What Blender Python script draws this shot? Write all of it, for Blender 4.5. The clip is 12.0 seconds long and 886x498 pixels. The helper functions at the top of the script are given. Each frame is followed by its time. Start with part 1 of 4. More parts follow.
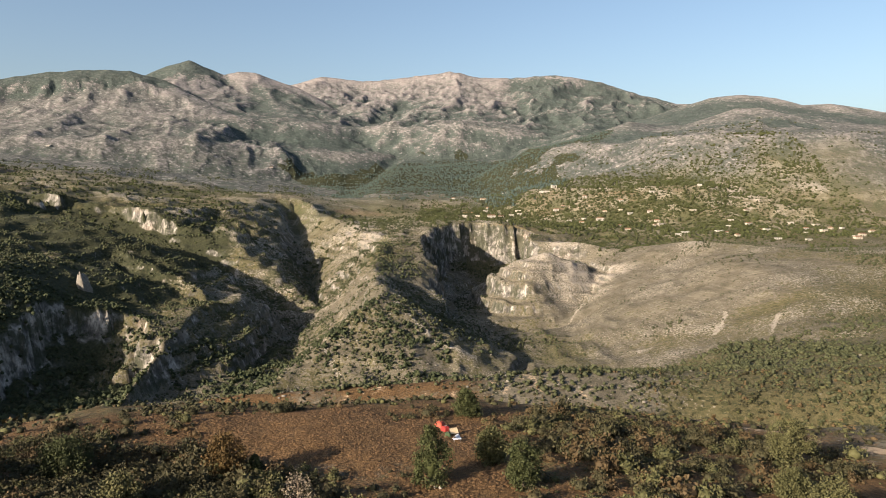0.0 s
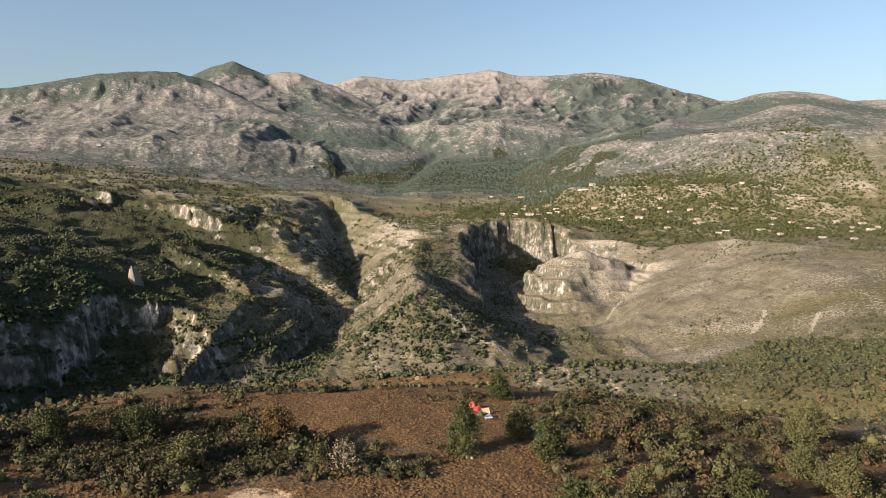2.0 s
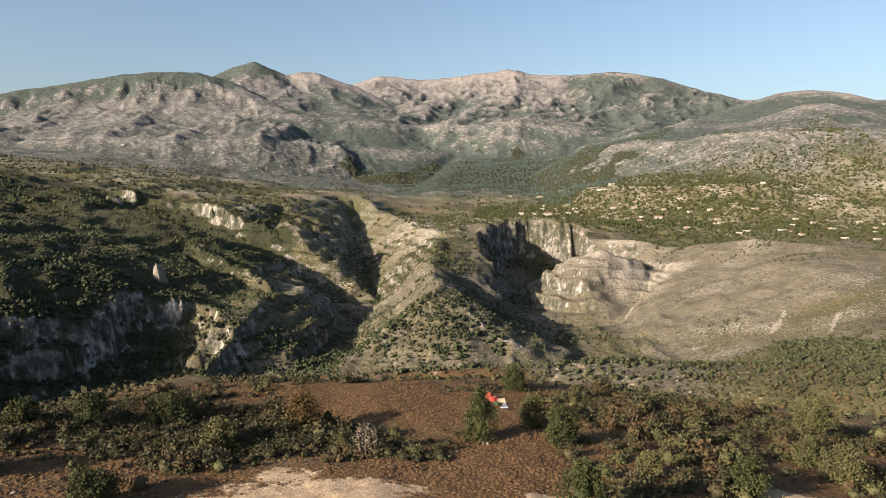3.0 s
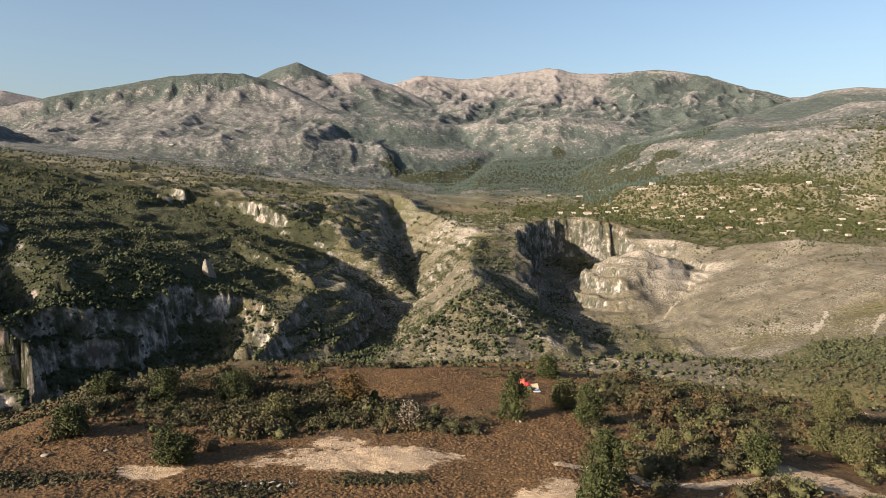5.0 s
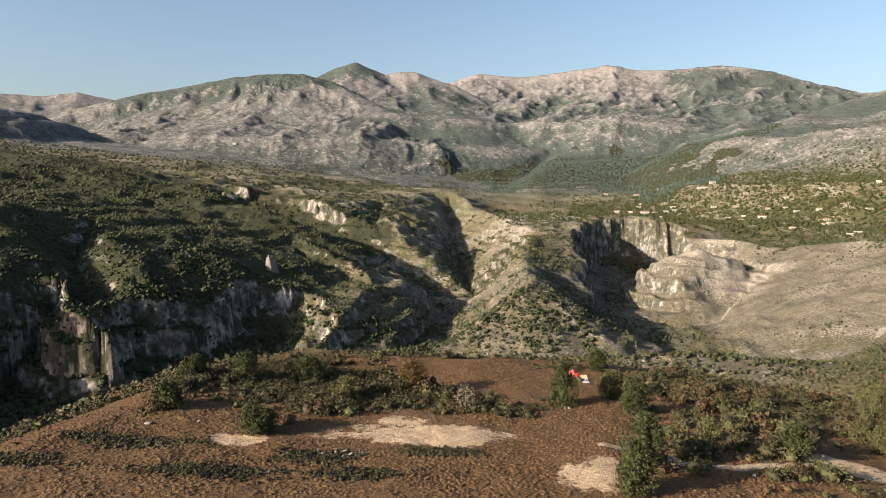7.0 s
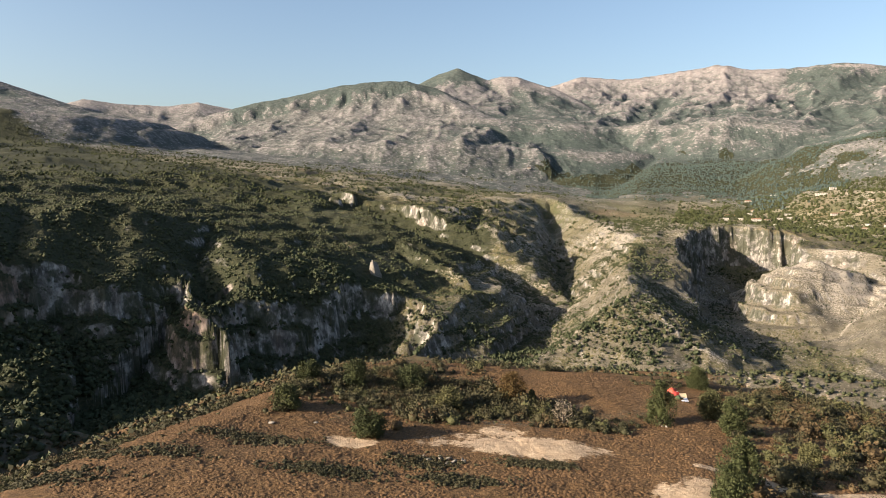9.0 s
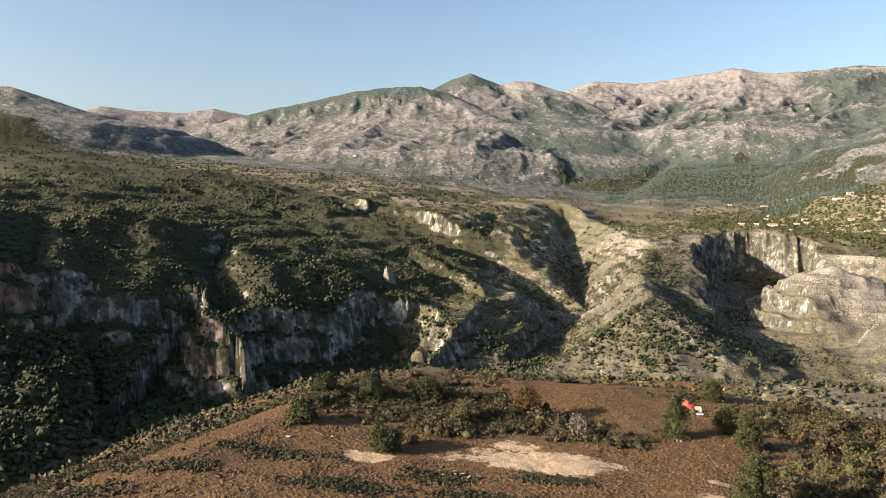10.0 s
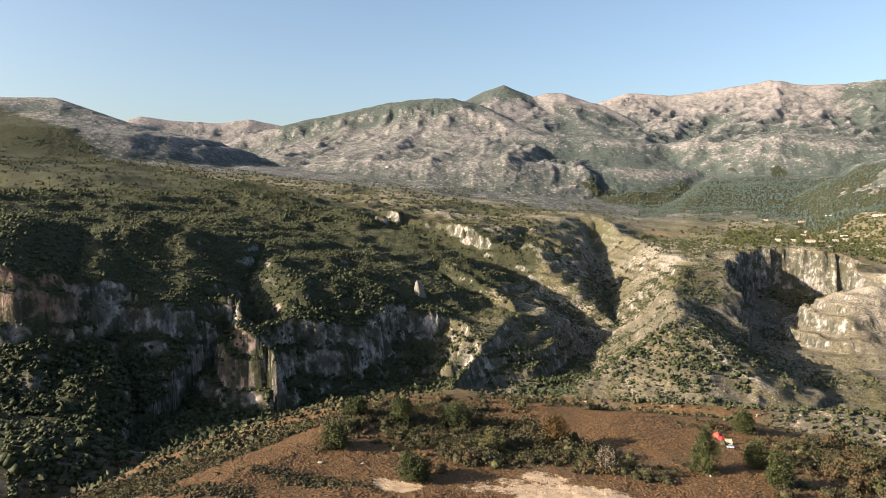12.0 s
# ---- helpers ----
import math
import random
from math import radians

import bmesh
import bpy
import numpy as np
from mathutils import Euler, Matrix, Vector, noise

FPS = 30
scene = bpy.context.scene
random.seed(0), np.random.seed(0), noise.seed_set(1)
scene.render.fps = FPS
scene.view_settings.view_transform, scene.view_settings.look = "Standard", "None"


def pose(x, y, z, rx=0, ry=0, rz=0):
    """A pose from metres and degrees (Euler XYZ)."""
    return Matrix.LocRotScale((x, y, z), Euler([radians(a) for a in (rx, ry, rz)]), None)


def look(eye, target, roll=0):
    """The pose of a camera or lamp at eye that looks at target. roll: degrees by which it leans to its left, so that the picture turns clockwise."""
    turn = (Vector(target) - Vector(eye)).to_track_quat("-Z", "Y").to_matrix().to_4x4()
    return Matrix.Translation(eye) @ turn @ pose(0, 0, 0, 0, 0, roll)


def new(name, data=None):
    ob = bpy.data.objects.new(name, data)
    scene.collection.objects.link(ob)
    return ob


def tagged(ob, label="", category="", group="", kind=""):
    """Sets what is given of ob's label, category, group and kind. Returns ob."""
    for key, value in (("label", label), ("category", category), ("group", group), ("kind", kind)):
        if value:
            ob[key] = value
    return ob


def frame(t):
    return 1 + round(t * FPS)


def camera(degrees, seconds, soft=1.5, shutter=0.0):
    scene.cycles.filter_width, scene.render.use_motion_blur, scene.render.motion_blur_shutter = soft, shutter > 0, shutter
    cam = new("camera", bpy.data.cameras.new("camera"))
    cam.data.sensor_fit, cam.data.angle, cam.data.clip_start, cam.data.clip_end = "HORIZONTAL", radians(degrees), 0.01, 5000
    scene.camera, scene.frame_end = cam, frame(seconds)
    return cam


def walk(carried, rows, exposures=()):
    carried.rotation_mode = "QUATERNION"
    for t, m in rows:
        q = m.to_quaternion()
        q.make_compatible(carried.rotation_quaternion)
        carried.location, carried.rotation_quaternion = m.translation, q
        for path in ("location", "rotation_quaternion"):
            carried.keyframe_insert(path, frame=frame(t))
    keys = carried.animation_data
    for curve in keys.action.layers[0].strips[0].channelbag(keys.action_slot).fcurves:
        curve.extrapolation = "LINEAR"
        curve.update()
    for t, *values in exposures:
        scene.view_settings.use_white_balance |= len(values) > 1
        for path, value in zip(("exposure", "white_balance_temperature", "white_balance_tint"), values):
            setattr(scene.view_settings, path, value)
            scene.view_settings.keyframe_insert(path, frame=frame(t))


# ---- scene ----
cam = camera(64.7, 12.0, soft=0.9)
PATH = [
    (0, (-3.054, -160.709, 55.101), (-3.031, -158.716, 54.934), -0.0),
    (0.5, (-2.923, -163.639, 55.016), (-2.916, -161.646, 54.847), -0.0),
    (1, (-2.748, -166.32, 54.878), (-2.776, -164.327, 54.708), 0.0),
    (1.5, (-2.412, -169.146, 54.685), (-2.475, -167.154, 54.514), 0.0),
    (2, (-2.082, -172.081, 54.566), (-2.168, -170.09, 54.394), -0.0),
    (2.5, (-1.928, -175.241, 54.375), (-2.039, -173.251, 54.203), 0.0),
    (3, (-1.653, -178.577, 54.205), (-1.792, -176.589, 54.032), 0.1),
    (4.8, (-0.34, -190.052, 54.147), (-0.584, -188.075, 53.967), 0.0),
    (5, (-0.416, -191.596, 54.185), (-0.666, -189.62, 54.009), 0.2),
    (5.5, (-0.088, -194.992, 54.36), (-0.364, -193.019, 54.184), 0.3),
    (6, (0.321, -198.223, 54.508), (0.013, -196.255, 54.331), 0.3),
    (6.5, (0.855, -201.189, 54.652), (0.511, -199.227, 54.473), 0.3),
    (7, (1.113, -204.063, 55.066), (0.709, -202.112, 54.884), 0.3),
    (7.5, (1.424, -206.268, 55.979), (0.919, -204.341, 55.8), 0.3),
    (7.7, (1.51, -207.016, 56.221), (0.961, -205.101, 56.044), 0.3),
    (9.5, (2.712, -212.74, 60.512), (2.02, -210.871, 60.343), 0.3),
    (10, (2.697, -213.117, 61.775), (1.984, -211.255, 61.615), 0.2),
    (10.5, (2.68, -213.156, 63.081), (1.944, -211.302, 62.93), 0.3),
    (11, (2.806, -213.413, 64.439), (2.05, -211.567, 64.3), 0.4),
    (11.5, (3.149, -214.178, 65.719), (2.372, -212.339, 65.584), 0.5),
    (12, (3.493, -215.297, 66.867), (2.698, -213.467, 66.735), 0.7),
]
walk(cam, [(t, look(eye, target, roll)) for t, eye, target, roll in PATH],
     exposures=[(0, 1.41), (5, 1.46), (7.5, 1.54), (9.5, 1.69), (12, 1.77)])

# ---- world, sun ----
SUN_AZ = Vector((-0.75, -0.66, 0)).normalized()      # level way towards the sun
SUN_EL = radians(20)
world = bpy.data.worlds.new("sky")
scene.world = world
world.use_nodes = True
wn = world.node_tree.nodes
sky = wn.new("ShaderNodeTexSky")
sky.sky_type = "NISHITA"
sky.sun_disc = False
sky.sun_elevation = SUN_EL
sky.sun_rotation = math.atan2(SUN_AZ.x, SUN_AZ.y)
sky.altitude = 600
sky.air_density = 1.0
sky.dust_density = 4.0
sky.ozone_density = 1.2
wn["Background"].inputs["Strength"].default_value = 0.068
world.node_tree.links.new(sky.outputs["Color"], wn["Background"].inputs["Color"])
sun = new("sun", bpy.data.lights.new("sun", "SUN"))
sun.data.energy, sun.data.angle, sun.data.color = 5.0, radians(0.53), (1.0, 0.83, 0.66)
to_sun = SUN_AZ * math.cos(SUN_EL) + Vector((0, 0, math.sin(SUN_EL)))
sun.matrix_world = look((0, 0, 900), Vector((0, 0, 900)) - to_sun)


# ---- noise in numpy ----
def vnoise(x, y, seed=0):
    xi, yi = np.floor(x), np.floor(y)
    fx, fy = x - xi, y - yi
    xi, yi = xi.astype(np.int64), yi.astype(np.int64)
    u, v = fx * fx * fx * (fx * (fx * 6 - 15) + 10), fy * fy * fy * (fy * (fy * 6 - 15) + 10)

    def h(a, b):
        n = (a * 374761393 + b * 668265263 + seed * 974634777) & 0xFFFFFFFF
        n = ((n ^ (n >> 13)) * 1274126177) & 0xFFFFFFFF
        return ((n ^ (n >> 16)) & 0xFFFF) / 32767.5 - 1.0
    a = h(xi, yi) * (1 - u) + h(xi + 1, yi) * u
    b = h(xi, yi + 1) * (1 - u) + h(xi + 1, yi + 1) * u
    return a * (1 - v) + b * v


def fbm(x, y, size, octaves=4, seed=0, gain=0.5):
    out, amp, total, f = 0.0, 1.0, 0.0, 1.0 / size
    for k in range(octaves):
        out = out + amp * vnoise(x * f + 17.3 * k, y * f - 9.1 * k, seed + k)
        total += amp
        amp *= gain
        f *= 2.03
    return out / total


def ridged(x, y, size, octaves=4, seed=0):
    out, amp, total, f, w = 0.0, 1.0, 0.0, 1.0 / size, 1.0
    for k in range(octaves):
        n = (1 - np.abs(vnoise(x * f + 31.7 * k, y * f + 5.3 * k, seed + k))) ** 2
        out = out + amp * n * w
        w = np.clip(n * 1.6, 0, 1)
        total += amp
        amp *= 0.5
        f *= 2.07
    return out / total * 2 - 1


def sstep(a, b, x):
    t = np.clip((x - a) / (b - a), 0, 1)
    return t * t * (3 - 2 * t)


def smax(a, b, k):
    h = np.clip(0.5 + 0.5 * (a - b) / k, 0, 1)
    return b + (a - b) * h + k * h * (1 - h)


def smin(a, b, k):
    return -smax(-a, -b, k)


def along(x, y, line):
    """Distance to a line of (x, y, z), the line's height at the nearest place, and the side (+1: right of its way)."""
    best = np.full(x.shape, 1e9)
    height, side = np.zeros(x.shape), np.ones(x.shape)
    for (ax, ay, az), (bx, by, bz) in zip(line, line[1:]):
        dx, dy = bx - ax, by - ay
        n = dx * dx + dy * dy
        t = np.clip(((x - ax) * dx + (y - ay) * dy) / n, 0, 1)
        px, py = x - ax - t * dx, y - ay - t * dy
        d = np.hypot(px, py)
        near = d < best
        best = np.where(near, d, best)
        height = np.where(near, az + t * (bz - az), height)
        side = np.where(near, np.where(dx * py - dy * px > 0, -1.0, 1.0), side)
    return best, height, side


def crest(x, y, line, fall, width):
    """Height of a ridge whose crest runs along a line, less steep at its foot, and the distance from the crest."""
    top, dist = np.full(x.shape, -1e9), np.full(x.shape, 1e9)
    for (ax, ay, az), (bx, by, bz) in zip(line, line[1:]):
        dx, dy = bx - ax, by - ay
        t = np.clip(((x - ax) * dx + (y - ay) * dy) / (dx * dx + dy * dy), 0, 1)
        d = np.hypot(x - ax - t * dx, y - ay - t * dy)
        top = np.maximum(top, az + t * (bz - az) - fall * d * (1 - 0.28 * np.clip(d / width, 0, 1)) - 0.35 * np.maximum(d - width, 0))
        dist = np.minimum(dist, d)
    return top, dist


def profile(d, across, up):
    """A cross-section through (across, up), which goes on rising past its last place."""
    return np.interp(d, across, up) + 0.5 * np.maximum(d - across[-1], 0)


# ---- the lie of the land ----
RANGE_WEST = [(-3300, 600, 330), (-2900, 1000, 400), (-2473, 1478, 426), (-2372, 1617, 439), (-2310, 1694, 411), (-2235, 1782, 354), (-2153, 1870, 295), (-2072, 1950, 250), (-1960, 2050, 190), (-1860, 2140, 120), (-1750, 2230, 60)]
RANGE_GAP = [(-3900, 2300, 480), (-3564, 2844, 505), (-3418, 3007, 576), (-3306, 3122, 561), (-3086, 3327, 558), (-2954, 3438, 591), (-2815, 3546, 562), (-2500, 3750, 500)]
MASSIF = [(-2400, 2250, 230), (-2156, 2434, 360), (-2043, 2522, 404), (-1975, 2573, 433), (-1848, 2659, 466), (-1712, 2742, 507), (-1588, 2811, 538), (-1436, 2887, 560), (-1322, 2937, 561), (-1200, 2990, 535), (-1070, 2910, 380), (-960, 2800, 250)]
PEAK = [(-1480, 3420, 600), (-1422, 3436, 631), (-1353, 3463, 687), (-1260, 3496, 721), (-1155, 3530, 680), (-1098, 3547, 657), (-1024, 3568, 677), (-951, 3587, 676), (-861, 3609, 642), (-756, 3631, 613), (-600, 3550, 480)]
PEAK_SPUR = [(-951, 3587, 650), (-780, 3250, 490), (-620, 2960, 345), (-500, 2780, 255), (-420, 2680, 205)]
RANGE_MAIN = [(-945, 4307, 705), (-712, 4350, 776), (-476, 4380, 752), (-295, 4396, 762), (-79, 4404, 792), (99, 4404, 817), (276, 4397, 778), (484, 4379, 771), (751, 4343, 785), (977, 4300, 747), (1102, 4271, 710), (1254, 4231, 653), (1484, 4159, 585), (2000, 3900, 520)]
HILLS_EAST = [(722, 2750, 281), (829, 2722, 336), (974, 2676, 388), (1092, 2632, 423), (1200, 2587, 428), (1297, 2543, 410), (1350, 2517, 377), (1466, 2455, 378), (1617, 2364, 337), (2100, 2000, 330)]
SPUR_EAST = [(434, 2199, 178), (541, 2177, 237), (632, 2154, 281), (760, 2350, 290)]
PYRAMID = [(699, 2134, 194), (813, 2096, 258), (936, 2048, 310), (1002, 2019, 311), (1067, 1988, 274), (1300, 1900, 240)]
SCAR_RIDGE = [(387, 1699, 84), (458, 1683, 103), (567, 1652, 109), (697, 1606, 84), (861, 1532, 62), (1031, 1433, 40)]
BARE_HILL = [(245, 840, -50), (300, 815, -20), (342, 795, -8), (400, 720, -15), (480, 600, -16), (700, 450, -5), (1000, 350, 10)]
GORGE = [(-307, 1340, -10), (-215, 1000, -70), (-190, 860, -90), (-160, 640, -105), (-150, 500, -115), (-165, 400, -122), (-200, 290, -135), (-295, 190, -150), (-365, 70, -160), (-470, -120, -165)]
SIDE_GORGE = [(-300, 230, -145), (-285, 330, -130), (-290, 420, -95)]
RAVINE_A = [(-522, 192, 2), (-570, 245, 26), (-625, 300, 40)]
RAVINE_B = [(-408, 292, -52), (-455, 350, -14), (-515, 430, 18), (-550, 520, 44)]
RIM = [(-760, -40, 40), (-640, 70, 30), (-566, 112, 28), (-528, 132, 24), (-510, 140, 20), (-508, 160, 14), (-522, 180, 4), (-500, 206, -3), (-470, 236, -2), (-448, 268, -14), (-428, 296, -24), (-400, 262, -34), (-380, 256, -42), (-378, 300, -40), (-352, 352, -52), (-318, 388, -60), (-282, 412, -66), (-240, 430, -70)]
RIB_NORTH = [(-325, 900, 6), (-270, 790, -16), (-228, 700, -48)]
RIB_SOUTH = [(-360, 640, -10), (-280, 600, -34), (-212, 566, -70)]
RAVINE_C = [(-180, 700, -98), (-260, 760, -62), (-340, 800, -44), (-430, 840, -25), (-540, 900, 2)]
KNOLL_GULLY = [(262, 905, -34), (240, 855, -52), (206, 780, -80), (152, 690, -113), (88, 655, -126)]
FALLS = [(88, 1045, -100), (65, 940, -112), (65, 800, -120), (80, 690, -125), (78, 600, -126), (105, 480, -129), (80, 390, -132), (0, 330, -135), (-170, 305, -137)]


def only(mask, z, make):
    """z, with what make(places) returns at the places of the mask."""
    at = np.flatnonzero(mask)
    if len(at):
        z = z.copy()
        z[at] = make(at)
    return z


RANGES = ((RANGE_WEST, 0.36, 620, 0.36), (RANGE_GAP, 0.5, 900, 0.6), (MASSIF, 0.5, 850, 0.85), (PEAK, 0.55, 900, 0.75), (PEAK_SPUR, 0.42, 500, 0.6), (RANGE_MAIN, 0.45, 1500, 1.25),
          (HILLS_EAST, 0.38, 620, 0.35), (SPUR_EAST, 0.40, 330, 0.3), (PYRAMID, 0.36, 420, 0.35), (SCAR_RIDGE, 0.24, 240, 0.3))


def far_ranges(x, y, z):
    """The ranges behind the plain: ribs and gullies run down from their crests, with crags between."""
    for line, fall, width, rough in RANGES:
        r, d = crest(x, y, line, fall, width)
        lead = Vector((line[-1][0] - line[0][0], line[-1][1] - line[0][1])).normalized()

        def lift(at):
            X, Y, D = x[at], y[at], d[at]
            swing = X * lead.x + Y * lead.y + 0.2 * D + 70 * fbm(X, Y, 210, 3, 48)
            ribs = ridged(swing, D * 0.30, 170, 5, 47) * sstep(10, 200, D)
            fine = ridged(swing + 0.6 * D, D * 0.5, 52, 3, 49) * sstep(20, 160, D)
            broad = fbm(swing, D * 0.5, 420, 2, 43) * sstep(30, 300, D)
            crag = ridged(X, Y, 95, 3, 40) * sstep(0, 120, D)
            high = r[at] + rough * np.clip(1.5 - D / width, 0, 1) * (24 * ribs + 34 * broad + 8 * crag + 8 * fine) + rough * 5 * fbm(X, Y, 40, 3, 44)
            if line is MASSIF:
                high = high + 9 - 28 * sstep(60, 130, D + 90 * fbm(X, Y, 130, 5, 46, 0.6))
            return smax(z[at], high, 14)
        z = only(r + 75 * rough > z - 26, z, lift)
    return z


def west_wall(x, y, wx, wy, back):
    """The wooded bluffs west of the gorge: domes behind a broken cliff, and scree woods under it."""
    d, h, side = along(wx, wy, RIM)
    q = d * side + 6 * ridged(x, y, 42, 3, 74) + 2.5 * ridged(x, y, 13, 2, 76) + 3
    inside = smin(h + 0.75 * np.maximum(-q, 0) + 2, back, 9)
    tall = 1 + 0.25 * fbm(x, y, 60, 2, 78)
    drop = np.interp(q * tall, [0, 5, 9, 17, 22, 34, 40, 48, 300], [0, 17, 22, 25, 46, 49, 61, 65, 255])
    return np.where(q > 0, h + 2 - drop, inside)


def ground_height(x, y):
    """Height of the ground at arrays x, y."""
    wx = x + 14 * fbm(x, y, 90, 3, 3)
    wy = y + 14 * fbm(x, y, 90, 3, 8)
    # plain with the central plateau, and the wooded plateau west of the gorge
    plain = np.interp(wy, [-400, 200, 330, 400, 500, 600, 700, 1000, 1400, 1900, 2300, 2800, 3400, 4800], [-100, -100, -84, -60, -37, -27, -22, -24, -4, 50, 120, 200, 260, 300])
    plain = plain + 12 * sstep(190, 110, wx) * sstep(620, 800, wy) * sstep(1300, 1080, wy) - 11 * sstep(190, 300, wx) * sstep(780, 900, wy) * sstep(1450, 1120, wy)
    west = 8 + 0.11 * (-wx - 400) + 0.03 * (wy - 300) + 16 * np.exp(-((wx + 620) ** 2 + (wy - 300) ** 2) / 130 ** 2)
    slope = np.interp(wx, [-900, -520, -430, -340, -260, -180], [75, 20, 0, -32, -62, -92])
    west = slope + (west - slope) * sstep(600, 760, wy)
    z = plain + (west - plain) * sstep(-130, -300, wx)
    z = z + (5 + 8 * np.maximum(sstep(850, 1050, y), sstep(-200, -320, x) * sstep(600, 800, y)) * sstep(2200, 1800, y)) * fbm(x, y, 170, 4, 21)
    z = only(y > 1000, z, lambda at: z[at] + sstep(1000, 2000, y[at]) * 14 * fbm(x[at], y[at], 320, 4, 23))
    # knolls and ravines of the wooded plateau
    wild = sstep(-200, -320, x) * sstep(1300, 800, y)
    z = only(wild > 0, z, lambda at: z[at] + wild[at] * (9 * fbm(x[at], y[at], 80, 4, 25) + 26 * np.exp(-((wx[at] + 540) ** 2 + (wy[at] - 318) ** 2) / 62 ** 2) + 14 * np.exp(-((wx[at] + 600) ** 2 + (wy[at] - 225) ** 2) / 50 ** 2)))
    for line in (RAVINE_A, RAVINE_B):
        def ravine(at):
            d, h, side = along(wx[at], wy[at], line)
            return smin(z[at], h - 6 + 0.62 * d, 8)
        z = only((x < -200) & (y < 800), z, ravine)
    z = only(y + 0.5 * np.maximum(-x - 1200, 0) > 1150, z, lambda at: far_ranges(x[at], y[at], z[at]))
    r, d = crest(wx, wy, BARE_HILL, 0.25, 900)
    z = only(x > 0, z, lambda at: smax(z[at], r[at] + 2.0 * fbm(x[at], y[at], 75, 4, 51), 10))
    # the near hill on which the camp stands
    def camp_hill(at):
        X, Y = x[at], y[at]
        near_y = np.interp(Y, [-400, -120, -80, -40, -5, 20, 42, 70, 98, 122, 150, 168, 182, 260, 700], [20, 10.8, 7.4, 4.0, 2.2, -1.6, -7.5, -22, -37, -42, -36, -33.4, -35, -58, -140])
        hill = near_y - 0.09 * np.clip(X - 5, 0, 100) * sstep(200, 0, Y) - 0.22 * np.clip(-92 - X, 0, 400) - 0.0012 * np.clip(-110 - X, 0, 400) ** 2
        hill = np.where(X > 0, np.maximum(hill, -76), hill)
        hill = hill + 2.2 * np.exp(-((X + 94) / 16) ** 2 - ((Y + 56) / 26) ** 2) - 6.5 * sstep(-104, -121, X) * sstep(10, -30, Y)
        hill = hill + 1.6 * fbm(X, Y, 38, 4, 61) + 0.25 * fbm(X, Y, 4, 2, 66) + 4 * sstep(110, 30, np.hypot(X, (Y - 175) * 1.5))
        return smax(z[at], hill, 8)
    z = only(y < 600, z, camp_hill)
    def east_shoulder(at):
        X, Y = x[at], y[at]
        edge = 0.42 * (Y + 185) - 10
        high = -42 - 0.10 * (Y - 200) - 0.45 * np.maximum(edge - X, 0) + 0.08 * np.maximum(X - edge, 0) + 5 * fbm(X, Y, 70, 4, 53) + 1.2 * fbm(X, Y, 14, 3, 55)
        return smax(z[at], high - 60 * sstep(150, 70, Y), 8)
    z = only((x > 60) & (y > 70) & (y < 640), z, east_shoulder)
    z = only((y > 60 - 0.6 * np.maximum(-x - 250, 0)) & (y < 1900) & (x > -900) & (x < 480), z, lambda at: gorges(x[at], y[at], wx[at], wy[at], z[at]))
    return z


